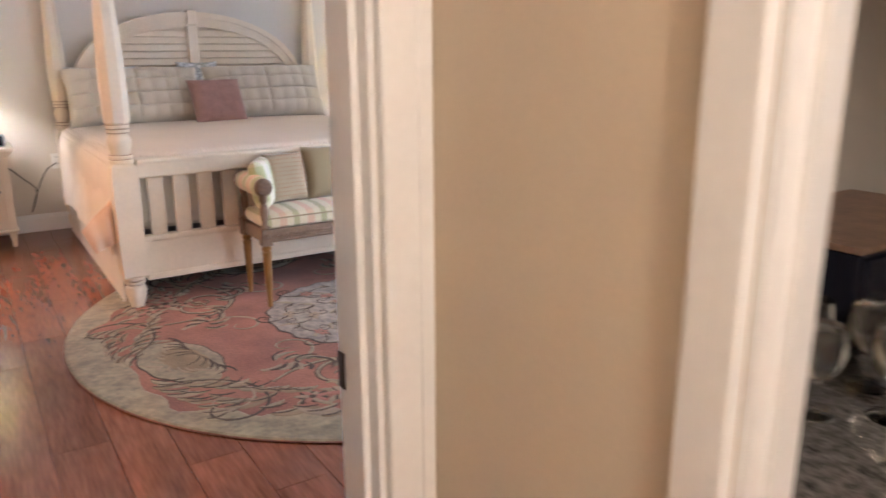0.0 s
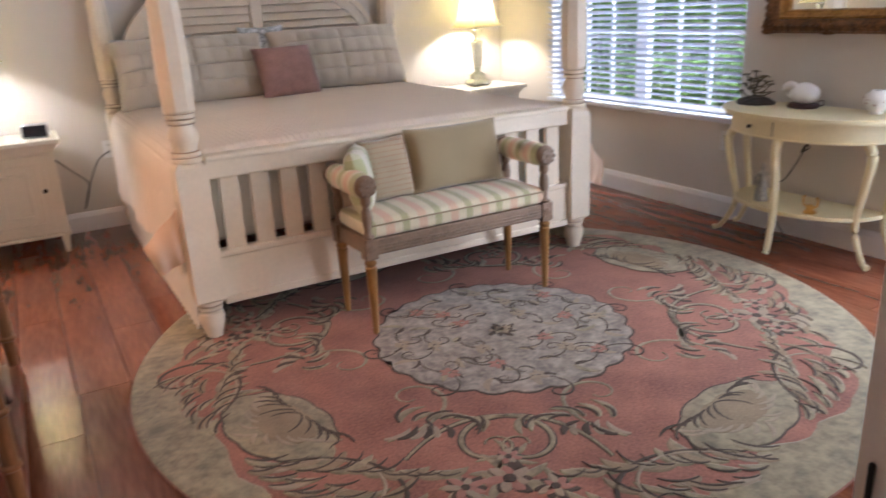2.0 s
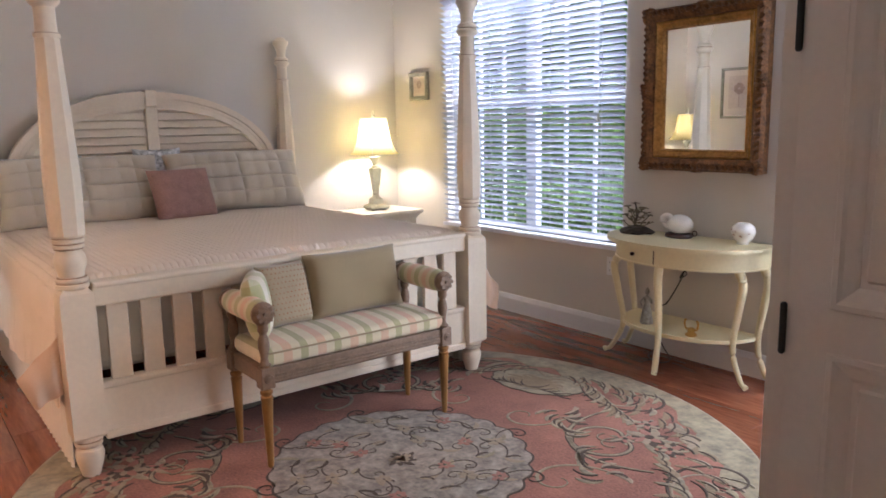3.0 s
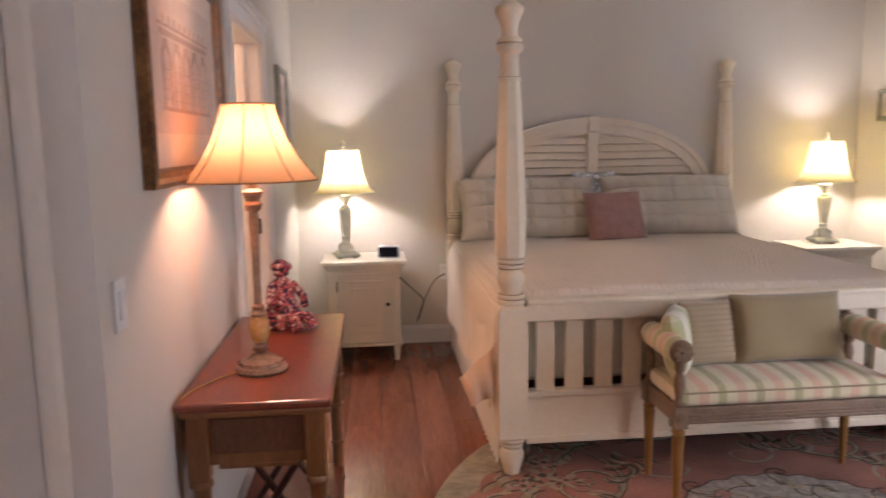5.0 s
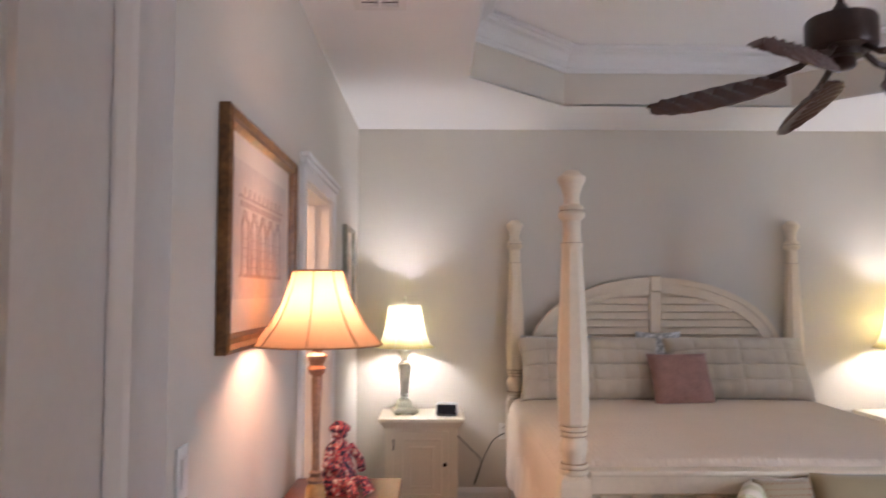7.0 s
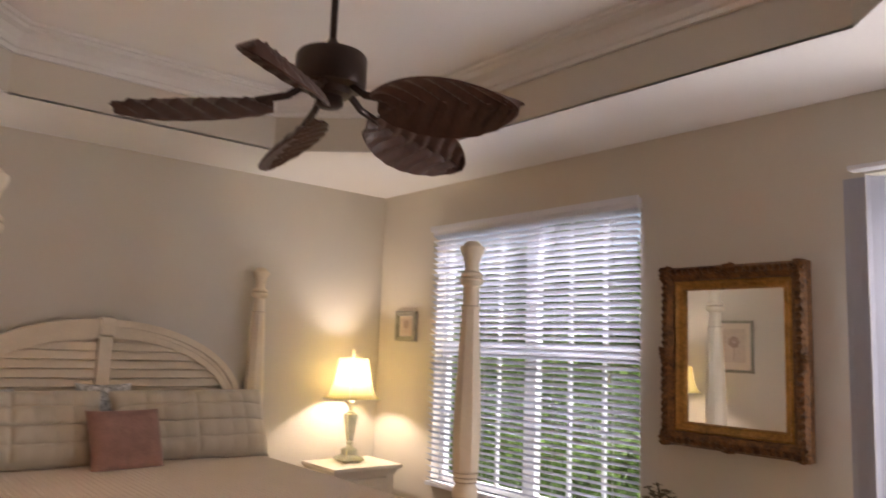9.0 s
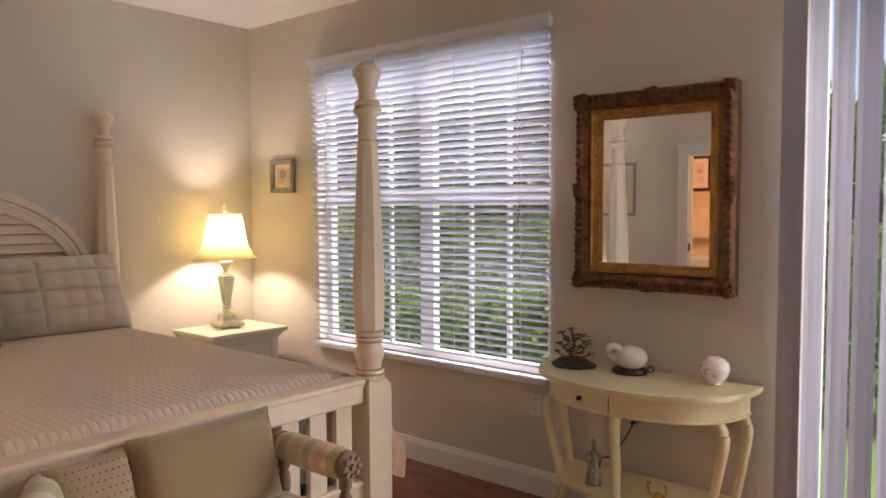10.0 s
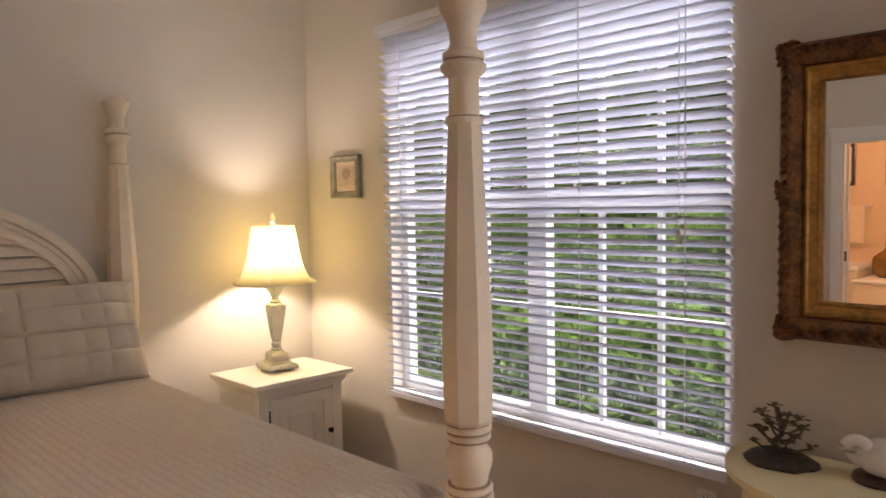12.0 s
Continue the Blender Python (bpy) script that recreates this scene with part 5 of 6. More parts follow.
framed("framed_picture", LX, 1, 2.89, 3.82, 1.37, 2.02, 0.05, "large framed engraving of an arcade in a brown wooden frame", ARTFRAME, 0.07, arcade, 0.035)
framed("framed_picture", LX, 1, 5.50, 5.94, 1.38, 1.94, 0.03, "framed botanical print in a dark frame on the wall", SAGEFRAME, 0.06, flower_print, 0.03)
framed("framed_picture", RX, -1, 5.925, 6.17, 1.575, 1.80, 0.035, "small square picture in a sage frame beside the window", SAGEFRAME, 0.02, flower_print, 0.03)


def mirror():
    y0, y1, z0, z1 = 3.02, 3.78, 1.09, 2.0
    w, h = (y1 - y0) / 2, (z1 - z0) / 2
    m = thing("wall_mirror", (RX - 0.004, (y0 + y1) / 2, (z0 + z1) / 2), "mirror in an ornate dark gilt carved frame on the wall", "mirror", rz=90)
    bm = bmesh.new()
    def frame_ring(prof):
        b = bmesh.new()
        rows = [[b.verts.new((sx * (w - d), y, sz * (h - d))) for d, y in prof] for sx, sz in ((-1, -1), (1, -1), (1, 1), (-1, 1))]
        for k in range(4):
            a, c = rows[k], rows[(k + 1) % 4]
            for j in range(len(prof) - 1):
                b.faces.new((a[j], a[j + 1], c[j + 1], c[j]))
        bmesh.ops.recalc_face_normals(b, faces=b.faces[:])
        return b
    outer = frame_ring([(0.006, 0.0), (0.006, 0.045), (0.02, 0.066), (0.05, 0.07), (0.072, 0.055), (0.078, 0.04), (0.078, 0.0)])
    part("outer_frame", outer, GILTDARK, m)
    part("inner_frame", frame_ring([(0.079, 0.0), (0.079, 0.046), (0.088, 0.05), (0.094, 0.042), (0.112, 0.032), (0.118, 0.034), (0.125, 0.018), (0.125, 0.0)]), GILT, m, "gold inner moulding")
    part("glass", box(-w + 0.122, 0.002, -h + 0.122, w - 0.122, 0.012, h - 0.122), MIRROR, m, "silvered mirror glass")
    rnd = random.Random(4)

    def acanthus(bm, px, pz, ang, length, width):
        """One carved leaf: a curled, ridged tongue lying on the moulding."""
        rows = []
        for k in range(7):
            t = k / 6
            wd = width * math.sin(math.pi * (0.18 + 0.8 * t)) ** 0.8
            a = ang + 0.7 * t
            cx = max(-w + 0.004, min(w - 0.004, px + length * t * math.cos(ang + 0.35 * t)))
            cz = max(-h + 0.004, min(h - 0.004, pz + length * t * math.sin(ang + 0.35 * t)))
            up = 0.056 + 0.020 * math.sin(math.pi * t) + 0.006 * t
            rows.append([bm.verts.new((cx - v * wd * math.sin(a), up + (0.008 if v == 0 else -0.010 * abs(v)), cz + v * wd * math.cos(a))) for v in (-1, -0.5, 0, 0.5, 1)])
        for p, q in zip(rows, rows[1:]):
            for k in range(4):
                bm.faces.new((p[k], p[k + 1], q[k + 1], q[k]))

    # carved leaves: sprays at the corners and the middles of the sides, a running band between
    spots = [(sx * (w - 0.03), sz * (h - 0.03), 1.15) for sx in (-1, 1) for sz in (-1, 1)] + [(sx * (w - 0.028), 0, 1.0) for sx in (-1, 1)] + [(0, sz * (h - 0.028), 1.0) for sz in (-1, 1)]
    for cx, cz, size in spots:
        cb = bmesh.new()
        for k in range(9):
            acanthus(cb, cx, cz, 6.283 * k / 9 + rnd.uniform(-0.2, 0.2), rnd.uniform(0.034, 0.050) * size, 0.012 * size)
        bmesh.ops.create_icosphere(cb, subdivisions=2, radius=1, matrix=Matrix.Translation((cx, 0.068, cz)) @ Matrix.Diagonal((0.016, 0.010, 0.016, 1)))
        part("carved_leaf", cb, GILTDARK, m, smooth=True)
    for sx, sz, along, n in ((-1, 0, "z", 22), (1, 0, "z", 22), (0, -1, "x", 17), (0, 1, "x", 17)):
        cb = bmesh.new()
        for k in range(n):
            f = (k + 0.5) / n * 2 - 1
            turn = 1 if f > 0 else -1
            for off, lean in ((0.016, 0.45), (0.05, -0.45)):
                if along == "z":
                    acanthus(cb, sx * (w - off), f * (h - 0.07), turn * (1.57 + lean * sx), rnd.uniform(0.030, 0.042), 0.010)
                else:
                    acanthus(cb, f * (w - 0.07), sz * (h - off), (0 if f > 0 else math.pi) - turn * lean * sz, rnd.uniform(0.030, 0.042), 0.010)
        part("carved_band", cb, GILTDARK, m, smooth=True)["kind"] = "stuff"


mirror()


# ---- half-round console by the mirror ----
def console():
    y0, z1 = 3.40, 0.735
    c = thing("console_table", (RX - 0.025, y0, 0.0), "pale yellow half-round console table with curved legs", "console table")
    def half(rx, ry, zlo, zhi, n=40):
        bm = bmesh.new()
        pts = [(-rx * math.sin(math.pi * k / n) ** 0.75, ry * math.cos(math.pi * k / n)) for k in range(n + 1)]
        lo, hi = [bm.verts.new((x, y, zlo)) for x, y in pts], [bm.verts.new((x, y, zhi)) for x, y in pts]
        m = len(pts)
        for k in range(m):
            bm.faces.new((lo[k], lo[(k + 1) % m], hi[(k + 1) % m], hi[k]))
        bm.faces.new(hi), bm.faces.new(lo[::-1])
        bmesh.ops.recalc_face_normals(bm, faces=bm.faces[:])
        return bm
    part("top", half(0.45, 0.49, z1 - 0.02, z1), CONSOLE, c, smooth=True)
    part("top_moulding", half(0.438, 0.478, z1 - 0.03, z1 - 0.0195), CONSOLE, c)
    part("apron", half(0.40, 0.44, z1 - 0.115, z1 - 0.0295), CONSOLE, c, smooth=True)
    part("apron_bead", half(0.406, 0.446, z1 - 0.122, z1 - 0.1145), CONSOLE, c)
    part("drawer_gap", box(-0.4025, -0.002, z1 - 0.11, -0.38, 0.002, z1 - 0.035), DARKWOOD, c, "dark gap beside the drawer")
    part("knob", lathe([(0.005, 0), (0.005, 0.01), (0.011, 0.014), (0.01, 0.022), (0.0, 0.025)], 12), DARKKNOB, c, "dark knob", smooth=True).matrix_basis = pose(-0.385, 0.14, z1 - 0.07, 0, -90, 0)
    part("shelf", half(0.36, 0.40, 0.225, 0.245), CONSOLE, c, smooth=True)
    for dx, dy, ux, uy in ((-0.20, 0.37, -0.3, 0.8), (-0.20, -0.37, -0.3, -0.8), (-0.03, 0.41, 0.0, 0.6), (-0.03, -0.41, 0.0, -0.6)):
        line = curve([(dx, dy, z1 - 0.115), (dx + ux * 0.05, dy + uy * 0.05, z1 - 0.19), (dx + ux * 0.02, dy + uy * 0.02, 0.40), (dx - ux * 0.02, dy - uy * 0.02, 0.20), (dx + ux * 0.06, dy + uy * 0.06, 0.05), (dx + ux * 0.115, dy + uy * 0.115, 0.022)], 8)
        part("leg", tube(line, 0.025, 12, taper=lambda t: 1.0 - 0.58 * t + (0.22 if t > 0.93 else 0)), CONSOLE, c, smooth=True)
    line = curve([(-0.375, -0.02, z1 - 0.115), (-0.385, -0.02, z1 - 0.20), (-0.372, -0.02, 0.40), (-0.368, -0.02, 0.22), (-0.39, -0.02, 0.05), (-0.40, -0.02, 0.018)], 8)
    part("leg", tube(line, 0.024, 12, taper=lambda t: 1.0 - 0.4 * t), CONSOLE, c, smooth=True)


console()
CT = 0.735


def bonsai():
    rnd = random.Random(7)
    t = thing("bonsai_sculpture", (3.39, 3.72, CT), "dark bronze bonsai tree sculpture on the console table", "sculpture")
    bm = lathe([(0.085, 0.0), (0.088, 0.010), (0.07, 0.024), (0.045, 0.036), (0.015, 0.04)], 18, squash=1.25)
    for v in bm.verts:
        v.co += 0.008 * Vector(noise.noise_vector(v.co * 30))
        v.co.z = max(0.0, v.co.z)
    part("base", bm, CORAL, t)
    part("trunk", tube(curve([(0, 0.0, 0.02), (0.01, 0.02, 0.06), (-0.01, -0.01, 0.10), (0.0, 0.01, 0.17)], 6), 0.011, 8, taper=lambda q: 1 - 0.6 * q), CORAL, t, smooth=True)
    for k in range(17):
        a, low = k * 2.4, 0.035 + 0.0065 * k
        r = rnd.uniform(0.055, 0.10) * (1 - 0.028 * k)
        x, y = 0.75 * r * math.cos(a), 1.05 * r * math.sin(a)
        z = low + rnd.uniform(0.012, 0.03)
        cb = tube(curve([(0, 0, low - 0.01), (x * 0.5, y * 0.5, low - 0.004), (x, y, z)], 4), 0.0035, 5)
        for q in range(11):
            b, d = rnd.uniform(0, 6.28), rnd.uniform(0, 0.022)
            mtx = Matrix.Translation((x + d * math.cos(b), y + d * math.sin(b), z + rnd.uniform(0, 0.008))) @ Euler((rnd.uniform(-0.5, 0.5), rnd.uniform(-0.5, 0.5), b)).to_matrix().to_4x4() @ Matrix.Diagonal((0.010, 0.006, 0.0022, 1))
            bmesh.ops.create_icosphere(cb, subdivisions=1, radius=1, matrix=mtx)
        part("branch", cb, BONSAILEAF, t, "bronze-green leaf pad")


bonsai()


def shell_lamp():
    t = thing("shell_ornament", (3.415, 3.45, CT), "large white spiral seashell on a dark base on the console", "seashell")
    part("base", lathe([(0.062, 0.0), (0.066, 0.008), (0.06, 0.022), (0.04, 0.026)], 20, squash=1.25), DARKWOOD, t, "dark wooden base", smooth=True)
    bm = bmesh.new()
    bmesh.ops.create_uvsphere(bm, u_segments=24, v_segments=14, radius=1, matrix=Matrix.Translation((0, -0.005, 0.072)) @ Matrix.Diagonal((0.058, 0.078, 0.055, 1)))
    part("body_whorl", bm, SHELL, t, smooth=True)
    pts = [(0.0 - 0.012 - 0.02 * (1 - k / 40), 0.055 + (0.034 - 0.030 * k / 40) * math.cos(k * 0.42), 0.085 + (0.034 - 0.030 * k / 40) * math.sin(k * 0.42)) for k in range(41)]
    part("spire", tube(pts, 0.02, 10, taper=lambda q: 1 - 0.7 * q), SHELL, t, smooth=True)
    part("ring", tube([(0.0, -0.10 - 0.014 * math.cos(a), 0.03 + 0.014 * math.sin(a)) for a in [2 * math.pi * k / 16 for k in range(17)]], 0.003, 6), DARKWOOD, t)


shell_lamp()


def vase():
    t = thing("porcelain_vase", (3.44, 3.08, CT), "small round white porcelain vase with dark sprigs", "vase")
    part("body", lathe([(0.028, 0.0), (0.032, 0.004), (0.028, 0.01), (0.052, 0.035), (0.062, 0.065), (0.055, 0.092), (0.036, 0.107), (0.03, 0.112), (0.026, 0.108)], 26), PORCELAIN, t, smooth=True)
    rnd = random.Random(3)
    for k in range(6):
        a, z = math.pi + rnd.uniform(-0.9, 0.9), rnd.uniform(0.045, 0.085)
        cb = bmesh.new()
        for q in range(4):
            bmesh.ops.create_icosphere(cb, subdivisions=1, radius=0.004, matrix=Matrix.Translation((0.0585 * math.cos(a + q * 0.06), 0.0585 * math.sin(a + q * 0.06), z + 0.004 * math.sin(q * 2))))
        part("sprig", cb, INK, t, "brown painted sprig")


vase()


def figurine():
    bm = lathe([(0.034, 0.0), (0.036, 0.006), (0.03, 0.05), (0.022, 0.09), (0.013, 0.115), (0.02, 0.135), (0.019, 0.15), (0.008, 0.16), (0.009, 0.166)], 14)
    bmesh.ops.create_icosphere(bm, subdivisions=2, radius=0.013, matrix=Matrix.Translation((0, 0, 0.178)))
    lathe([(0.015, 0.18), (0.012, 0.192), (0.006, 0.205), (0.0, 0.207)], 10, bm=bm)
    tube([(0.0, -0.018, 0.15), (-0.01, -0.04, 0.125), (-0.02, -0.045, 0.15)], 0.006, 6, bm)
    tube([(0.0, 0.018, 0.15), (-0.012, 0.035, 0.12), (-0.02, 0.02, 0.10)], 0.006, 6, bm)
    for v in bm.verts:
        v.co += 0.003 * Vector(noise.noise_vector(v.co * 60))
        v.co.z = max(0.0, v.co.z)
    ob = part("figurine", bm, FIGURINE, smooth=True)
    ob.location = (3.28, 3.55, 0.245)
    tagged(ob, "slender silver-grey figurine in a long gown on the shelf", "figurine")


figurine()


def gold_ornament():
    bm = lathe([(0.03, 0.0), (0.032, 0.008), (0.018, 0.02), (0.022, 0.035), (0.012, 0.045)], 12)
    for s in (-1, 1):
        tube(curve([(0, s * 0.01, 0.03), (0, s * 0.035, 0.04), (0, s * 0.04, 0.075), (0, s * 0.03, 0.085)], 5), 0.006, 6, bm)
    ob = part("ornament", bm, GOLD, smooth=True)
    ob.location = (3.25, 3.24, 0.245)
    tagged(ob, "small gilded ornament with two curled arms on the shelf", "ornament")


gold_ornament()
tagged(part("power_cord", tube(curve([(3.43, 3.42, 0.63), (3.44, 3.43, 0.56), (3.43, 3.40, 0.53), (3.44, 3.45, 0.50), (3.45, 3.43, 0.54), (3.45, 3.47, 0.45), (3.46, 3.55, 0.33), (3.47, 3.62, 0.28), (3.48, 3.60, 0.10), (3.44, 3.50, 0.008), (3.35, 3.52, 0.008), (3.40, 3.62, 0.008), (3.50, 3.66, 0.02)], 10), 0.004, 6), CORD, smooth=True),
       "black lamp cord hanging behind the console table", "cord")
tagged(part("cord_switch", box(3.425, 3.41, 0.575, 3.443, 3.43, 0.625, 0.005), CORD), "black inline cord switch", "cord switch")


# ---- ceiling fan ----
def fan():
    f = thing("ceiling_fan", (1.45, 3.80, 0.0), "dark bronze ceiling fan with carved leaf blades", "ceiling fan")
    part("canopy", lathe([(0.03, 2.99), (0.06, 3.03), (0.075, 3.085), (0.075, TOP)], 20), FANDARK, f, smooth=True)
    part("rod", lathe([(0.013, 2.60), (0.013, 3.0)], 12), FANDARK, f)
    part("motor", lathe([(0.04, 2.425), (0.075, 2.435), (0.085, 2.455), (0.125, 2.465), (0.13, 2.475), (0.13, 2.575), (0.122, 2.588), (0.05, 2.60), (0.028, 2.63), (0.014, 2.65)], 28), FANDARK, f, smooth=True)
    part("switch_cup", lathe([(0.0, 2.385), (0.04, 2.39), (0.05, 2.40), (0.05, 2.43)], 20), FANDARK, f, smooth=True)
    for k in range(5):
        a0 = 8 + 72 * k
        bm = bmesh.new()
        n, m = 72, 13
        rows = []
        for i in range(n + 1):
            u = i / n
            wd = 0.14 * (math.sin(math.pi * min(1, u * 0.93 + 0.07)) ** 0.6)
            row = []
            for j in range(m):
                v = 2 * j / (m - 1) - 1
                rib = 0.011 * math.sin((u * 22 + abs(v) * 4) * 2) * (1 - v * v) ** 0.5
                row.append(bm.verts.new((0.20 + 0.54 * u, v * wd, rib - 0.03 * v * v + 0.006 * (abs(v) < 0.1))))
            rows.append(row)
        for a, c in zip(rows, rows[1:]):
            for j in range(m - 1):
                bm.faces.new((a[j], c[j], c[j + 1], a[j + 1]))
        bm.normal_update()
        bmesh.ops.solidify(bm, geom=bm.faces[:], thickness=0.008)
        bmesh.ops.recalc_face_normals(bm, faces=bm.faces[:])
        turn = Matrix.Rotation(radians(a0), 4, "Z")
        bl = part("blade", bm, FANBLADE, f, "carved palm leaf blade", smooth=True)
        bl.matrix_basis = turn @ Matrix.Translation((0, 0, 2.42)) @ Matrix.Rotation(radians(7), 4, "Y") @ Matrix.Rotation(radians(-29), 4, "X")
        br = part("blade_arm", tube([(0.09, 0, 2.465), (0.15, 0, 2.42), (0.26, 0, 2.39)], 0.014, 8), FANDARK, f)
        br.matrix_basis = turn


fan()


def vent():
    v = thing("ceiling_vent", (-0.345, 3.89, CZ), "white louvred air vent set in the ceiling", "vent")
    fr = bmesh.new()
    for q in ((-0.11, -0.18, -0.075, 0.18), (0.075, -0.18, 0.11, 0.18), (-0.075, -0.18, 0.075, -0.145), (-0.075, 0.145, 0.075, 0.18)):
        box(q[0], q[1], -0.012, q[2], q[3], -0.001, 0.002, fr, 1)
    part("frame", fr, WHITE, v)
    part("backing", box(-0.075, -0.145, -0.003, 0.075, 0.145, -0.0012), CORD, v, "dark opening behind the slats")
    for k in range(7):
        part("slat", box(-0.074, -0.125 + 0.041 * k - 0.006, -0.011, 0.074, -0.125 + 0.041 * k + 0.006, -0.004, 0.001), WHITE, v)
    part("divider", box(-0.006, -0.144, -0.0125, 0.006, 0.144, -0.0105), WHITE, v)


vent()


# ---- bathroom seen in the mirror and through its doorway ----
def bathroom():
    v = thing("vanity_cabinet", (-3.0, 5.38, 0.0), "white bathroom vanity cabinet along the wall", "vanity")
    part("body", box(0.002, 0, 0.08, 0.52, 0.61, 0.80, 0.003), NSPAINT, v)
    part("worktop", box(0.002, -0.02, 0.80, 0.55, 0.618, 0.84, 0.006), WHITE, v, "white worktop")
    part("kick", box(0.002, 0.02, 0, 0.46, 0.60, 0.08), NSPAINT, v)
    for k in range(2):
        d = part("door", box(0.52, 0.02 + k * 0.29, 0.12, 0.538, 0.30 + k * 0.29, 0.60, 0.003), NSPAINT, v)
        part("knob", lathe([(0.005, 0), (0.012, 0.015), (0.0, 0.02)], 10), DARKKNOB, d).matrix_basis = pose(0.538, 0.26 + k * 0.29, 0.5, 0, 90, 0)
        part("drawer", box(0.52, 0.02 + k * 0.29, 0.62, 0.538, 0.30 + k * 0.29, 0.78, 0.003), NSPAINT, v)
    tub = thing("bathtub", (-3.0, 3.31, 0.0), "cream bathtub surround with a wide ledge", "bathtub")
    part("surround", box(0.002, 0.002, 0.0, 0.78, 2.03, 0.69, 0.01), BEDPAINT, tub)
    part("ledge", box(0.002, 0.002, 0.6895, 0.80, 2.04, 0.72, 0.008), WHITE, tub)
    j = thing("jar", (-2.72, 5.14, 0.72), "round olive-amber glass jar on the tub ledge", "jar")
    part("body", lathe([(0.10, 0.0), (0.15, 0.05), (0.165, 0.13), (0.15, 0.21), (0.06, 0.28), (0.04, 0.30), (0.038, 0.34), (0.048, 0.35)], 24), JAR, j, smooth=True)
    bar = thing("towel_rail", (-2.985, 5.64, 1.45), "towel rail on the bathroom wall", "towel rail")
    part("bar", tube([(0.06, -0.25, 0), (0.06, 0.25, 0)], 0.009, 8), CLOCKSILVER, bar)
    for y in (-0.25, 0.25):
        part("bracket", tube([(0.0, y, 0), (0.06, y, 0)], 0.011, 8), CLOCKSILVER, bar)
    bm = bmesh.new()
    rows = [[bm.verts.new((0.075 + 0.004 * math.sin(k * 1.3), -0.2 + 0.4 * k / 20, 0.012 - 0.40 * q / 6)) for k in range(21)] for q in range(7)]
    for a, c in zip(rows, rows[1:]):
        for k in range(20):
            bm.faces.new((a[k], a[k + 1], c[k + 1], c[k]))
    bm.normal_update()
    bmesh.ops.solidify(bm, geom=bm.faces[:], thickness=0.012)
    tw = part("towel", bm, TOWEL, smooth=True)
    tw.location = (-2.985, 5.64, 1.45)
    tagged(tw, "cream folded towel hanging on the rail", "towel")
    framed("framed_picture", -3.0, 1, 4.88, 5.26, 1.68, 2.14, 0.05, "dark framed botanical print in the bathroom", DARKWOOD, 0.06, flower_print, 0.025)
    framed("framed_picture", -3.0, 1, 4.30, 4.66, 1.68, 2.14, 0.04, "dark framed print in the bathroom", DARKWOOD, 0.05, flower_print, 0.025)
    framed("framed_picture", -3.0, 1, 5.56, 5.86, 1.68, 2.14, 0.04, "dark framed print above the towel", DARKWOOD, 0.05, flower_print, 0.025)


bathroom()


# ---- side room off the hall ----
def side_room():
    t = thing("bar_counter", (0.47, 0.0, 0.0), "white counter with a speckled black granite top", "counter")
    part("body", box(0, 0.46, 0.0, 1.9, 0.98, 0.76, 0.004), NSPAINT, t, "white painted cabinet front")
    for k in range(4):
        part("door", box(0.02 + 0.46 * k, 0.44, 0.10, 0.46 + 0.46 * k, 0.459, 0.73, 0.004), NSPAINT, t)
    part("worktop", box(-0.02, 0.42, 0.76, 1.93, 0.982, 0.80, 0.008), GRANITE, t, "speckled black granite top")
    c = thing("microwave", (1.0, 0.66, 0.80), "black cased appliance with a brass-edged top on the counter", "appliance")
    part("body", box(0, 0, 0.012, 0.52, 0.31, 0.20, 0.006), CLOCKBLACK, c)
    part("top_trim", box(-0.004, -0.004, 0.2, 0.524, 0.312, 0.212, 0.003), LAMPBRONZE, c, "brass edged top")
    part("door", box(0.015, -0.012, 0.025, 0.38, 0.0, 0.19, 0.003), CLOCKBLACK, c)
    for fx in (0.04, 0.48):
        part("foot", lathe([(0.015, 0), (0.015, 0.013)], 10, at=(fx, 0.15, 0)), CORD, c)
    for x, y in ((0.80, 0.60), (0.88, 0.52), (0.96, 0.60), (0.74, 0.72), (0.90, 0.68)):
        g = thing("wine_glass", (x, y, 0.80), "clear crystal glass on the granite counter", "glass", "crystal glasses")
        part("bowl", lathe([(0.035, 0.0), (0.035, 0.004), (0.006, 0.01), (0.006, 0.05), (0.03, 0.07), (0.04, 0.10), (0.036, 0.14)], 18), GLASS, g, smooth=True)


side_room()


# ---- outdoors ----
gb = bmesh.new()
bmesh.ops.create_grid(gb, x_segments=2, y_segments=2, size=400, matrix=Matrix.Translation((0, 0, -0.16)))
tagged(part("ground", gb, GRASS), "green lawn that runs to the horizon", "ground", kind="structure")


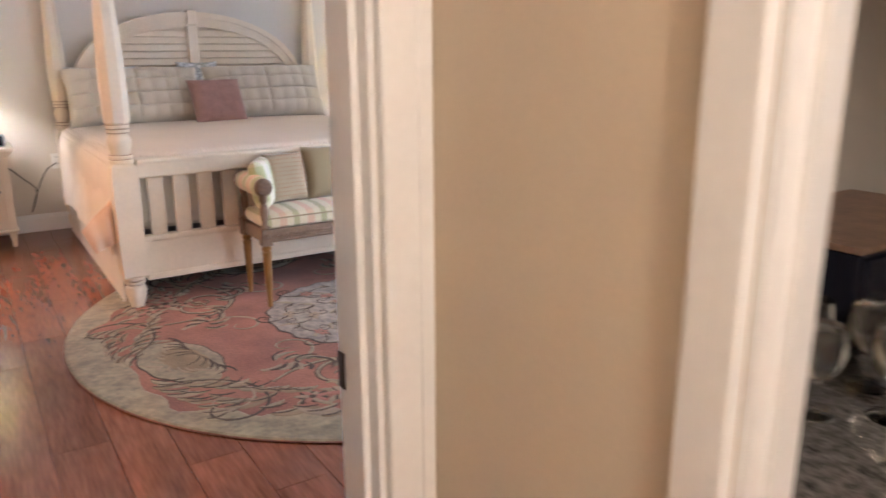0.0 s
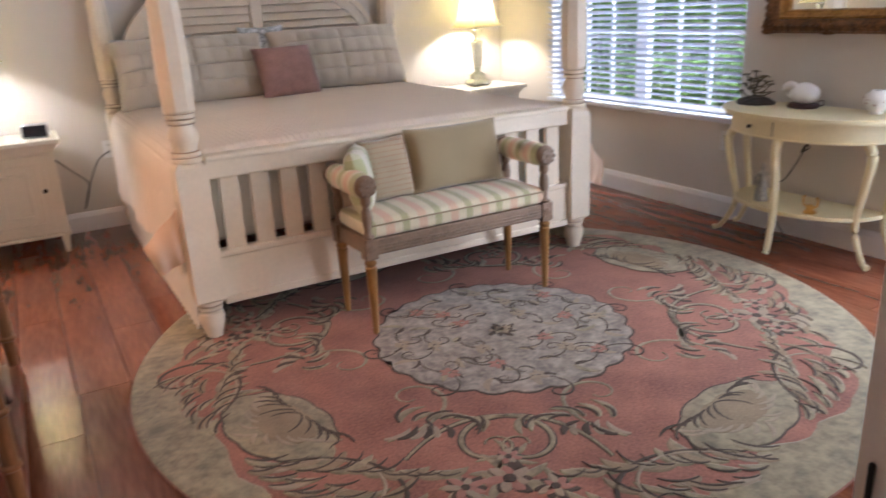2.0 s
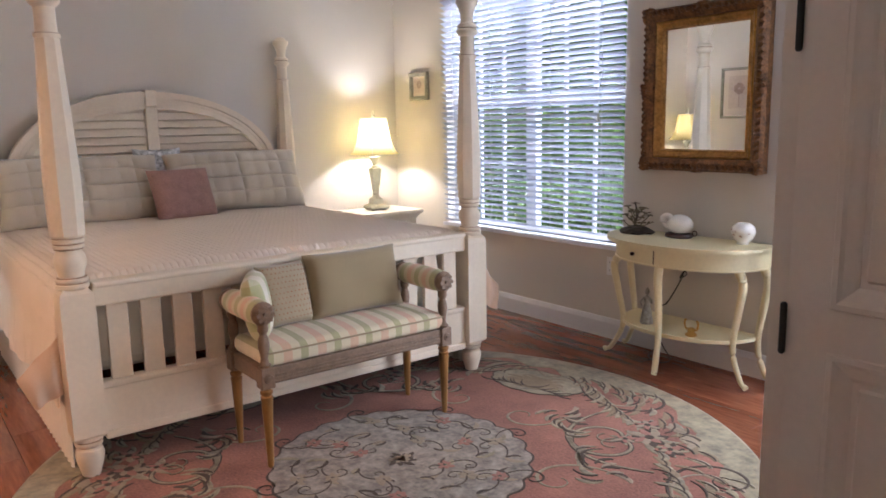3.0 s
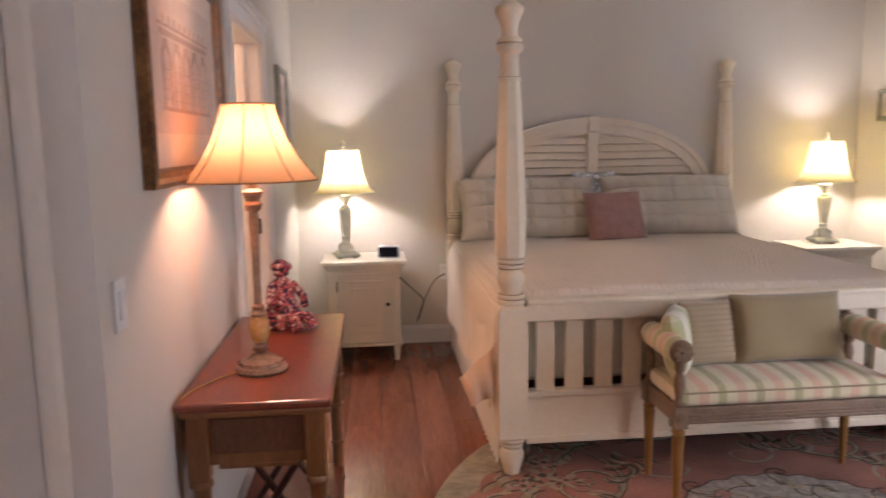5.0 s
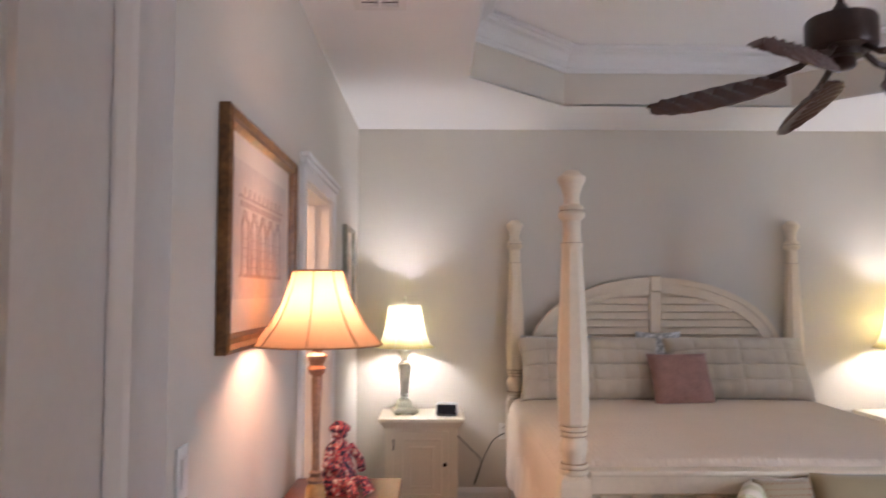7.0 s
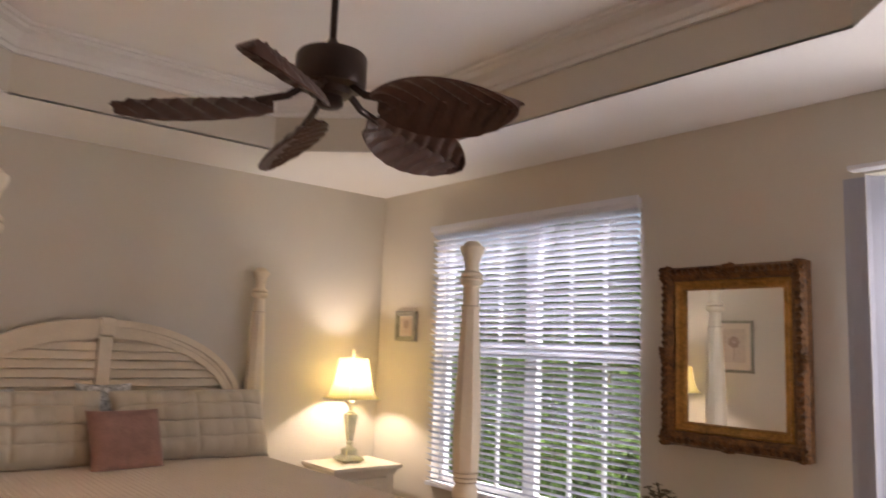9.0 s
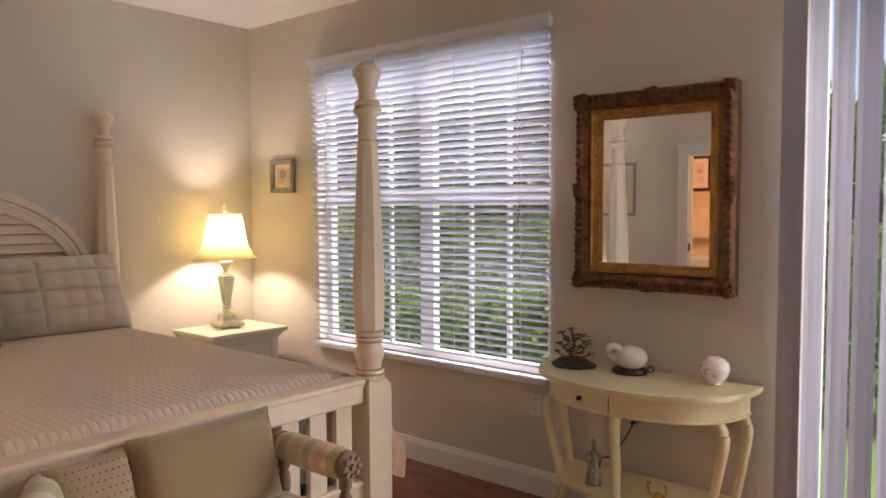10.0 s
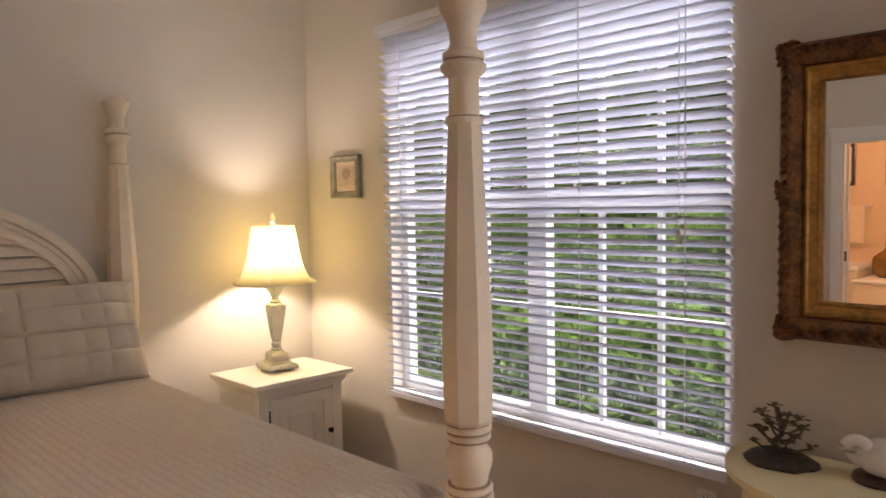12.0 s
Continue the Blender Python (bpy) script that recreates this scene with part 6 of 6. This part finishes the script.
def foliage(name, x, y0, y1, z0, z1, depth, count, seed, label, category):
    """A bank of many small leaves over woody stems."""
    rnd = random.Random(seed)
    h = thing(name, (x, (y0 + y1) / 2, -0.16), label, category)
    vs, fs = [], []
    mid = (y0 + y1) / 2
    for _ in range(count):
        yy = rnd.uniform(y0, y1)
        top = z1 * (0.82 + 0.22 * noise.noise((yy * 0.9, seed, 0)) + 0.08 * noise.noise((yy * 4, seed, 3)))
        zz = z0 + (top - z0) * rnd.random() ** 0.8
        xx = rnd.uniform(0, depth) * (1 - 0.4 * zz / z1)
        c = Vector((xx, yy - mid, zz + 0.16))
        s = rnd.uniform(0.035, 0.085) * (1.0 if x < 8 else 2.2)
        e = Euler((rnd.uniform(0, 6.28), rnd.uniform(0, 6.28), rnd.uniform(0, 6.28))).to_matrix()
        i = len(vs)
        vs += [tuple(c + e @ Vector(p)) for p in ((-s, 0, 0), (0, -s * 0.4, s * 0.1), (s, 0, 0), (0, s * 0.4, s * 0.1))]
        fs.append((i, i + 1, i + 2, i + 3))
    me = bpy.data.meshes.new("leaves")
    me.from_pydata(vs, [], fs)
    me.materials.append(LEAF)
    lv = new("leaves", me)
    lv.parent = h
    lv["kind"] = "stuff"
    for k in range(int((y1 - y0) / 0.6)):
        yy = y0 - mid + 0.3 + 0.6 * k
        part("stem", tube([(depth / 2, yy, 0), (depth / 2 + 0.1, yy + 0.08, z1 * 0.4), (depth / 2, yy, z1 * 0.75)], 0.03, 6, taper=lambda q: 1 - 0.7 * q), BARK, h)


foliage("hedge", 6.0, 0.5, 12.0, -0.1, 1.75, 0.9, 16000, 2, "dense green hedge outside the window", "hedge")
foliage("shrub", 5.0, 3.6, 6.6, -0.1, 0.95, 0.6, 4500, 5, "low green shrubs under the window", "shrub")
foliage("shrub", 9.0, 0.0, 18.0, 0.2, 3.9, 2.0, 20000, 8, "taller bushes behind the hedge", "shrub")

# ---- round rug ----
def rug():
    cx, cy, R = 1.52, 3.48, 1.49
    r = thing("round_rug", (cx, cy, 0.0), "round terracotta rug with sage scrollwork border and a flowered medallion", "rug")
    n = 160
    part("field", lathe([(R - 0.005, 0.001), (R, 0.005), (R - 0.006, 0.010), (R - 0.02, 0.011)], n), RUGFIELD, r)
    bm = bmesh.new()
    rows = []
    for k in range(n):
        a = 2 * math.pi * k / n
        ri = R - 0.15 - 0.05 * math.sin(8 * a + 0.6) - 0.04 * abs(math.sin(12 * a)) + 0.02 * math.sin(31 * a)
        rows.append([bm.verts.new((q * math.cos(a), q * math.sin(a), z)) for q, z in ((R - 0.004, 0.0095), (R - 0.015, 0.0125), (ri + 0.01, 0.0125), (ri, 0.0105))])
    for k in range(n):
        for j in range(3):
            bm.faces.new((rows[k][j], rows[(k + 1) % n][j], rows[(k + 1) % n][j + 1], rows[k][j + 1]))
    bmesh.ops.recalc_face_normals(bm, faces=bm.faces[:])
    part("border", bm, RUGSAGE, r, "sage green scalloped border")
    rnd = random.Random(11)

    def blob(c, rx, ry, turn, wob, lobes, m=72):
        ct, st = math.cos(turn), math.sin(turn)
        out = []
        for k in range(m):
            a = 2 * math.pi * k / m
            s = 1 + wob * abs(math.sin(lobes * a / 2))
            x, y = rx * s * math.cos(a), ry * s * math.sin(a)
            out.append((c[0] + x * ct - y * st, c[1] + x * st + y * ct))
        return out

    def leaf(bms, c, ang, length, width, bend, z):
        ang += rnd.uniform(-0.28, 0.28)
        length *= rnd.uniform(0.65, 1.15)
        pts = []
        for k in range(15):
            t = k / 14
            a = ang + bend * t
            pts.append((c[0] + length * t * math.cos(a), c[1] + length * t * math.sin(a)))
        ribbon(pts, lambda t: width * math.sin(math.pi * min(1, 0.08 + t * 0.92)) ** 0.7 + 0.0015, z, bms)

    def scroll(bms, c, ang, size, hand, z, width=0.012, turns=1.6):
        pts = []
        m = int(26 * turns)
        x, y, a = c[0], c[1], ang
        for k in range(m):
            t = k / m
            pts.append((x, y))
            step = size * 0.11 * (1 - 0.72 * t)
            a += hand * (0.05 + 0.34 * t)
            x += step * math.cos(a)
            y += step * math.sin(a)
        ribbon(pts, lambda t: width * (0.35 + 0.65 * math.sin(math.pi * min(1, t + 0.12))), z, bms)

    # medallion in the middle
    M = (-0.02, -0.06)
    part("medallion_outline", flat(blob(M, 0.525, 0.525, 0, 0.05, 24, 190), 0.0122), RUGDARK, r)
    part("medallion", flat(blob(M, 0.515, 0.515, 0, 0.05, 24, 190), 0.0135), RUGGREY, r, "grey-green flowered medallion")
    d, c, p, g = bmesh.new(), bmesh.new(), bmesh.new(), bmesh.new()
    for ring, count, size in ((0.43, 16, 0.16), (0.31, 12, 0.15), (0.19, 8, 0.12)):
        for k in range(count):
            a = 2 * math.pi * k / count + ring * 3
            q = (M[0] + ring * math.cos(a), M[1] + ring * math.sin(a))
            scroll(d, q, a + 1.2, size * 0.8, 1 if k % 2 else -1, 0.0146, 0.005, 1.5)
            leaf(c if k % 3 else g, q, a + rnd.uniform(-1, 1), size * 0.6, 0.016, 0.7, 0.0144)
            leaf(d, q, a + 2 + rnd.uniform(-1, 1), size * 0.5, 0.007, -0.8, 0.0149)
            if k % 2 == 0:
                for j in range(6):
                    b = 2 * math.pi * j / 6
                    leaf(p if k % 4 else c, (q[0] + 0.008 * math.cos(b), q[1] + 0.008 * math.sin(b)), b, 0.034, 0.012, 0.2, 0.0152)
    for j in range(10):
        b = 2 * math.pi * j / 10
        leaf(d, M, b, 0.075, 0.016, 0.3, 0.0147)
        leaf(c, M, b + 0.3, 0.05, 0.013, 0.3, 0.0156)
    for nm, b_, mt in (("medallion_scroll", d, RUGDARK), ("medallion_leaf", c, RUGCREAM), ("medallion_flower", p, RUGPINK), ("medallion_sprig", g, RUGSAGE)):
        part(nm, b_, mt, r)["kind"] = "stuff"

    # eight cartouches: oval shells with acanthus to either side, and sprays of flowers between
    for k in range(4):
        a = radians(193 + 90 * k)
        u, v = (math.cos(a), math.sin(a)), (-math.sin(a), math.cos(a))
        def at(rad, side):
            return (rad * u[0] + side * v[0], rad * u[1] + side * v[1])
        C = at(1.09, 0)
        part("cartouche_outline", flat(blob(C, 0.157, 0.262, a, 0.06, 10), 0.0124), RUGDARK, r)
        part("cartouche", flat(blob(C, 0.15, 0.254, a, 0.06, 10), 0.0137), RUGSAGE, r, "sage oval cartouche")
        part("cartouche_heart", flat(blob(at(1.07, 0), 0.08, 0.15, a, 0.12, 8), 0.0147), RUGTAN, r)
        d, c, g, t_ = bmesh.new(), bmesh.new(), bmesh.new(), bmesh.new()
        for s in (-1, 1):
            for j in range(7):
                leaf(c, at(1.17 - 0.02 * j, s * 0.05 * j * 0.6), a + s * (0.4 + 0.25 * j), 0.09, 0.008, s * 0.6, 0.0151)
                leaf(d, at(1.0, s * 0.03 * j), a + s * (1.4 + 0.15 * j), 0.12, 0.005, -s * 0.7, 0.0155)
            scroll(d, at(1.20, s * 0.20), a + s * 2.6, 0.34, -s, 0.0143, 0.008, 1.7)
            scroll(c, at(1.21, s * 0.22), a + s * 2.7, 0.28, -s, 0.0149, 0.006, 1.5)
            for j in range(9):
                leaf(t_ if j % 2 else g, at(1.19 - 0.035 * j, s * (0.27 + 0.04 * j)), a + s * (2.2 - 0.10 * j), 0.17 - 0.008 * j, 0.022, s * 0.9, 0.0139 + 0.0003 * (j % 3))
                leaf(d, at(1.19 - 0.035 * j, s * (0.275 + 0.04 * j)), a + s * (2.25 - 0.10 * j), 0.15 - 0.008 * j, 0.004, s * 0.9, 0.0152)
            for j in range(8):
                q = at(1.27 + 0.02 * math.sin(j), s * (0.16 + 0.075 * j * 0.8))
                leaf(g if j % 2 else c, q, a + s * (1.6 + 0.1 * j), 0.12, 0.014, s * 0.5, 0.0141)
                leaf(d, q, a + s * (1.7 + 0.1 * j), 0.11, 0.004, s * 0.5, 0.0150)
            scroll(d, at(0.93, s * 0.48), a + math.pi + s * 0.4, 0.34, -s, 0.0126, 0.016, 1.7)
            scroll(g, at(0.93, s * 0.48), a + math.pi + s * 0.4, 0.34, -s, 0.0136, 0.010, 1.7)
            for j in range(14):
                q = [v_ * (1.27 + 0.04 * math.sin(j * 2.1)) for v_ in (math.cos(a + s * (0.08 + 0.05 * j)), math.sin(a + s * (0.08 + 0.05 * j)))]
                leaf(g if j % 3 == 0 else t_, q, a + s * (1.75 + 0.05 * j + 0.4 * math.sin(j)), 0.14, 0.016, s * 0.6, 0.0143)
                leaf(d, q, a + s * (1.82 + 0.05 * j + 0.4 * math.sin(j)), 0.12, 0.005, s * 0.6, 0.0153)
            for j in range(7):
                q = at(0.80 - 0.035 * j, s * (0.30 + 0.028 * j))
                leaf(g, q, a + math.pi + s * (1.3 - 0.45 * j), 0.12, 0.014, -s * 0.9, 0.0133)
                leaf(d, q, a + math.pi + s * (1.3 - 0.45 * j), 0.11, 0.006, -s * 0.9, 0.0145)
            scroll(g, at(0.90, s * 0.36), a + math.pi - s * 0.3, 0.30, s, 0.0128, 0.009, 1.3)
            for j in range(6):
                leaf(d if j % 2 else c, at(0.90 - 0.03 * j, s * (0.34 + 0.03 * j)), a + math.pi - s * (0.9 - 0.3 * j), 0.10, 0.012, s * 0.8, 0.0136)
        for nm, b_, mt in (("scroll", d, RUGDARK), ("cream_leaf", c, RUGCREAM), ("sage_leaf", g, RUGSAGE), ("tan_leaf", t_, RUGTAN)):
            part(nm, b_, mt, r)["kind"] = "stuff"
        # flower spray between two cartouches
        f = a + math.pi / 4
        w = (math.cos(f), math.sin(f))
        n_ = (-w[1], w[0])
        pk, cr, gr, dk = bmesh.new(), bmesh.new(), bmesh.new(), bmesh.new()
        for rad, side, size in ((1.10, 0, 0.085), (1.14, 0.13, 0.06), (1.14, -0.13, 0.06), (0.99, 0.0, 0.05)):
            q = (rad * w[0] + side * n_[0], rad * w[1] + side * n_[1])
            for j in range(7):
                b = 2 * math.pi * j / 7
                leaf(dk, q, b, size * 1.12, size * 0.30, 0.2, 0.0130)
                leaf(cr if (j + (size > 0.07)) % 2 else pk, q, b, size, size * 0.24, 0.2, 0.0142)
            flat(blob(q, size * 0.22, size * 0.22, 0, 0.1, 6, 16), 0.0152, dk)
            for j in range(5):
                leaf(gr, q, f + math.pi + 1.2 * (j - 2), size * 1.9, size * 0.22, 0.4, 0.0126)
        for s in (-1, 1):
            q = (1.27 * w[0], 1.27 * w[1])
            leaf(cr, q, f + s * 1.35, 0.18, 0.024, s * 0.5, 0.0146)
            leaf(cr, q, f + s * 2.2, 0.13, 0.018, -s * 0.5, 0.0146)
        for nm, b_, mt in (("pink_petals", pk, RUGPINK), ("cream_petals", cr, RUGCREAM), ("spray_leaves", gr, RUGSAGE), ("spray_outline", dk, RUGDARK)):
            part(nm, b_, mt, r)["kind"] = "stuff"


rug()


# ---- plank floor ----
floor_ob = tagged(part("floor", box(-3.1, -2.62, -0.14, RX, BY, -0.012), SUBFLOOR), "glossy cherry laminate plank floor", "floor", kind="structure")


def plank_mesh(length, width=0.188):
    bm = bmesh.new()
    b = 0.0018
    hx, hy = width / 2 - 0.0005, length / 2 - 0.0005
    low = [bm.verts.new((x, y, -0.012)) for x, y in ((-hx, -hy), (hx, -hy), (hx, hy), (-hx, hy))]
    midr = [bm.verts.new((x, y, -b)) for x, y in ((-hx, -hy), (hx, -hy), (hx, hy), (-hx, hy))]
    top = [bm.verts.new((x, y, 0.0)) for x, y in ((-hx + b, -hy + b), (hx - b, -hy + b), (hx - b, hy - b), (-hx + b, hy - b))]
    for p, q in ((low, midr), (midr, top)):
        for k in range(4):
            bm.faces.new((p[k], p[(k + 1) % 4], q[(k + 1) % 4], q[k]))
    bm.faces.new(top)
    me = bpy.data.meshes.new("plank")
    bm.to_mesh(me)
    bm.free()
    me.materials.append(PLANK)
    return me


PLANKS = {}
rnd = random.Random(5)
x = LX + 0.094
row = 0
while x < RX + 0.08:
    y = -1.3 - rnd.choice((0.0, 0.3, 0.6, 0.9))
    stop = BY - 0.003
    while y < stop:
        end = min(y + 1.22, stop)
        ln = round(end - y, 3)
        if ln > 0.02 and not (y + ln < FY - 0.2 and x > 2.6):
            if ln not in PLANKS:
                PLANKS[ln] = plank_mesh(ln)
            o = new("plank", PLANKS[ln])
            o.parent = floor_ob
            o.location = (x, y + ln / 2, 0.0)
        y += 1.22
    x += 0.188
tagged(part("floor_bath", box(-3.0, 3.3, -0.012, LX - 0.001, 6.0, 0.0), WHITE), "pale tiled bathroom floor", "floor", kind="structure")
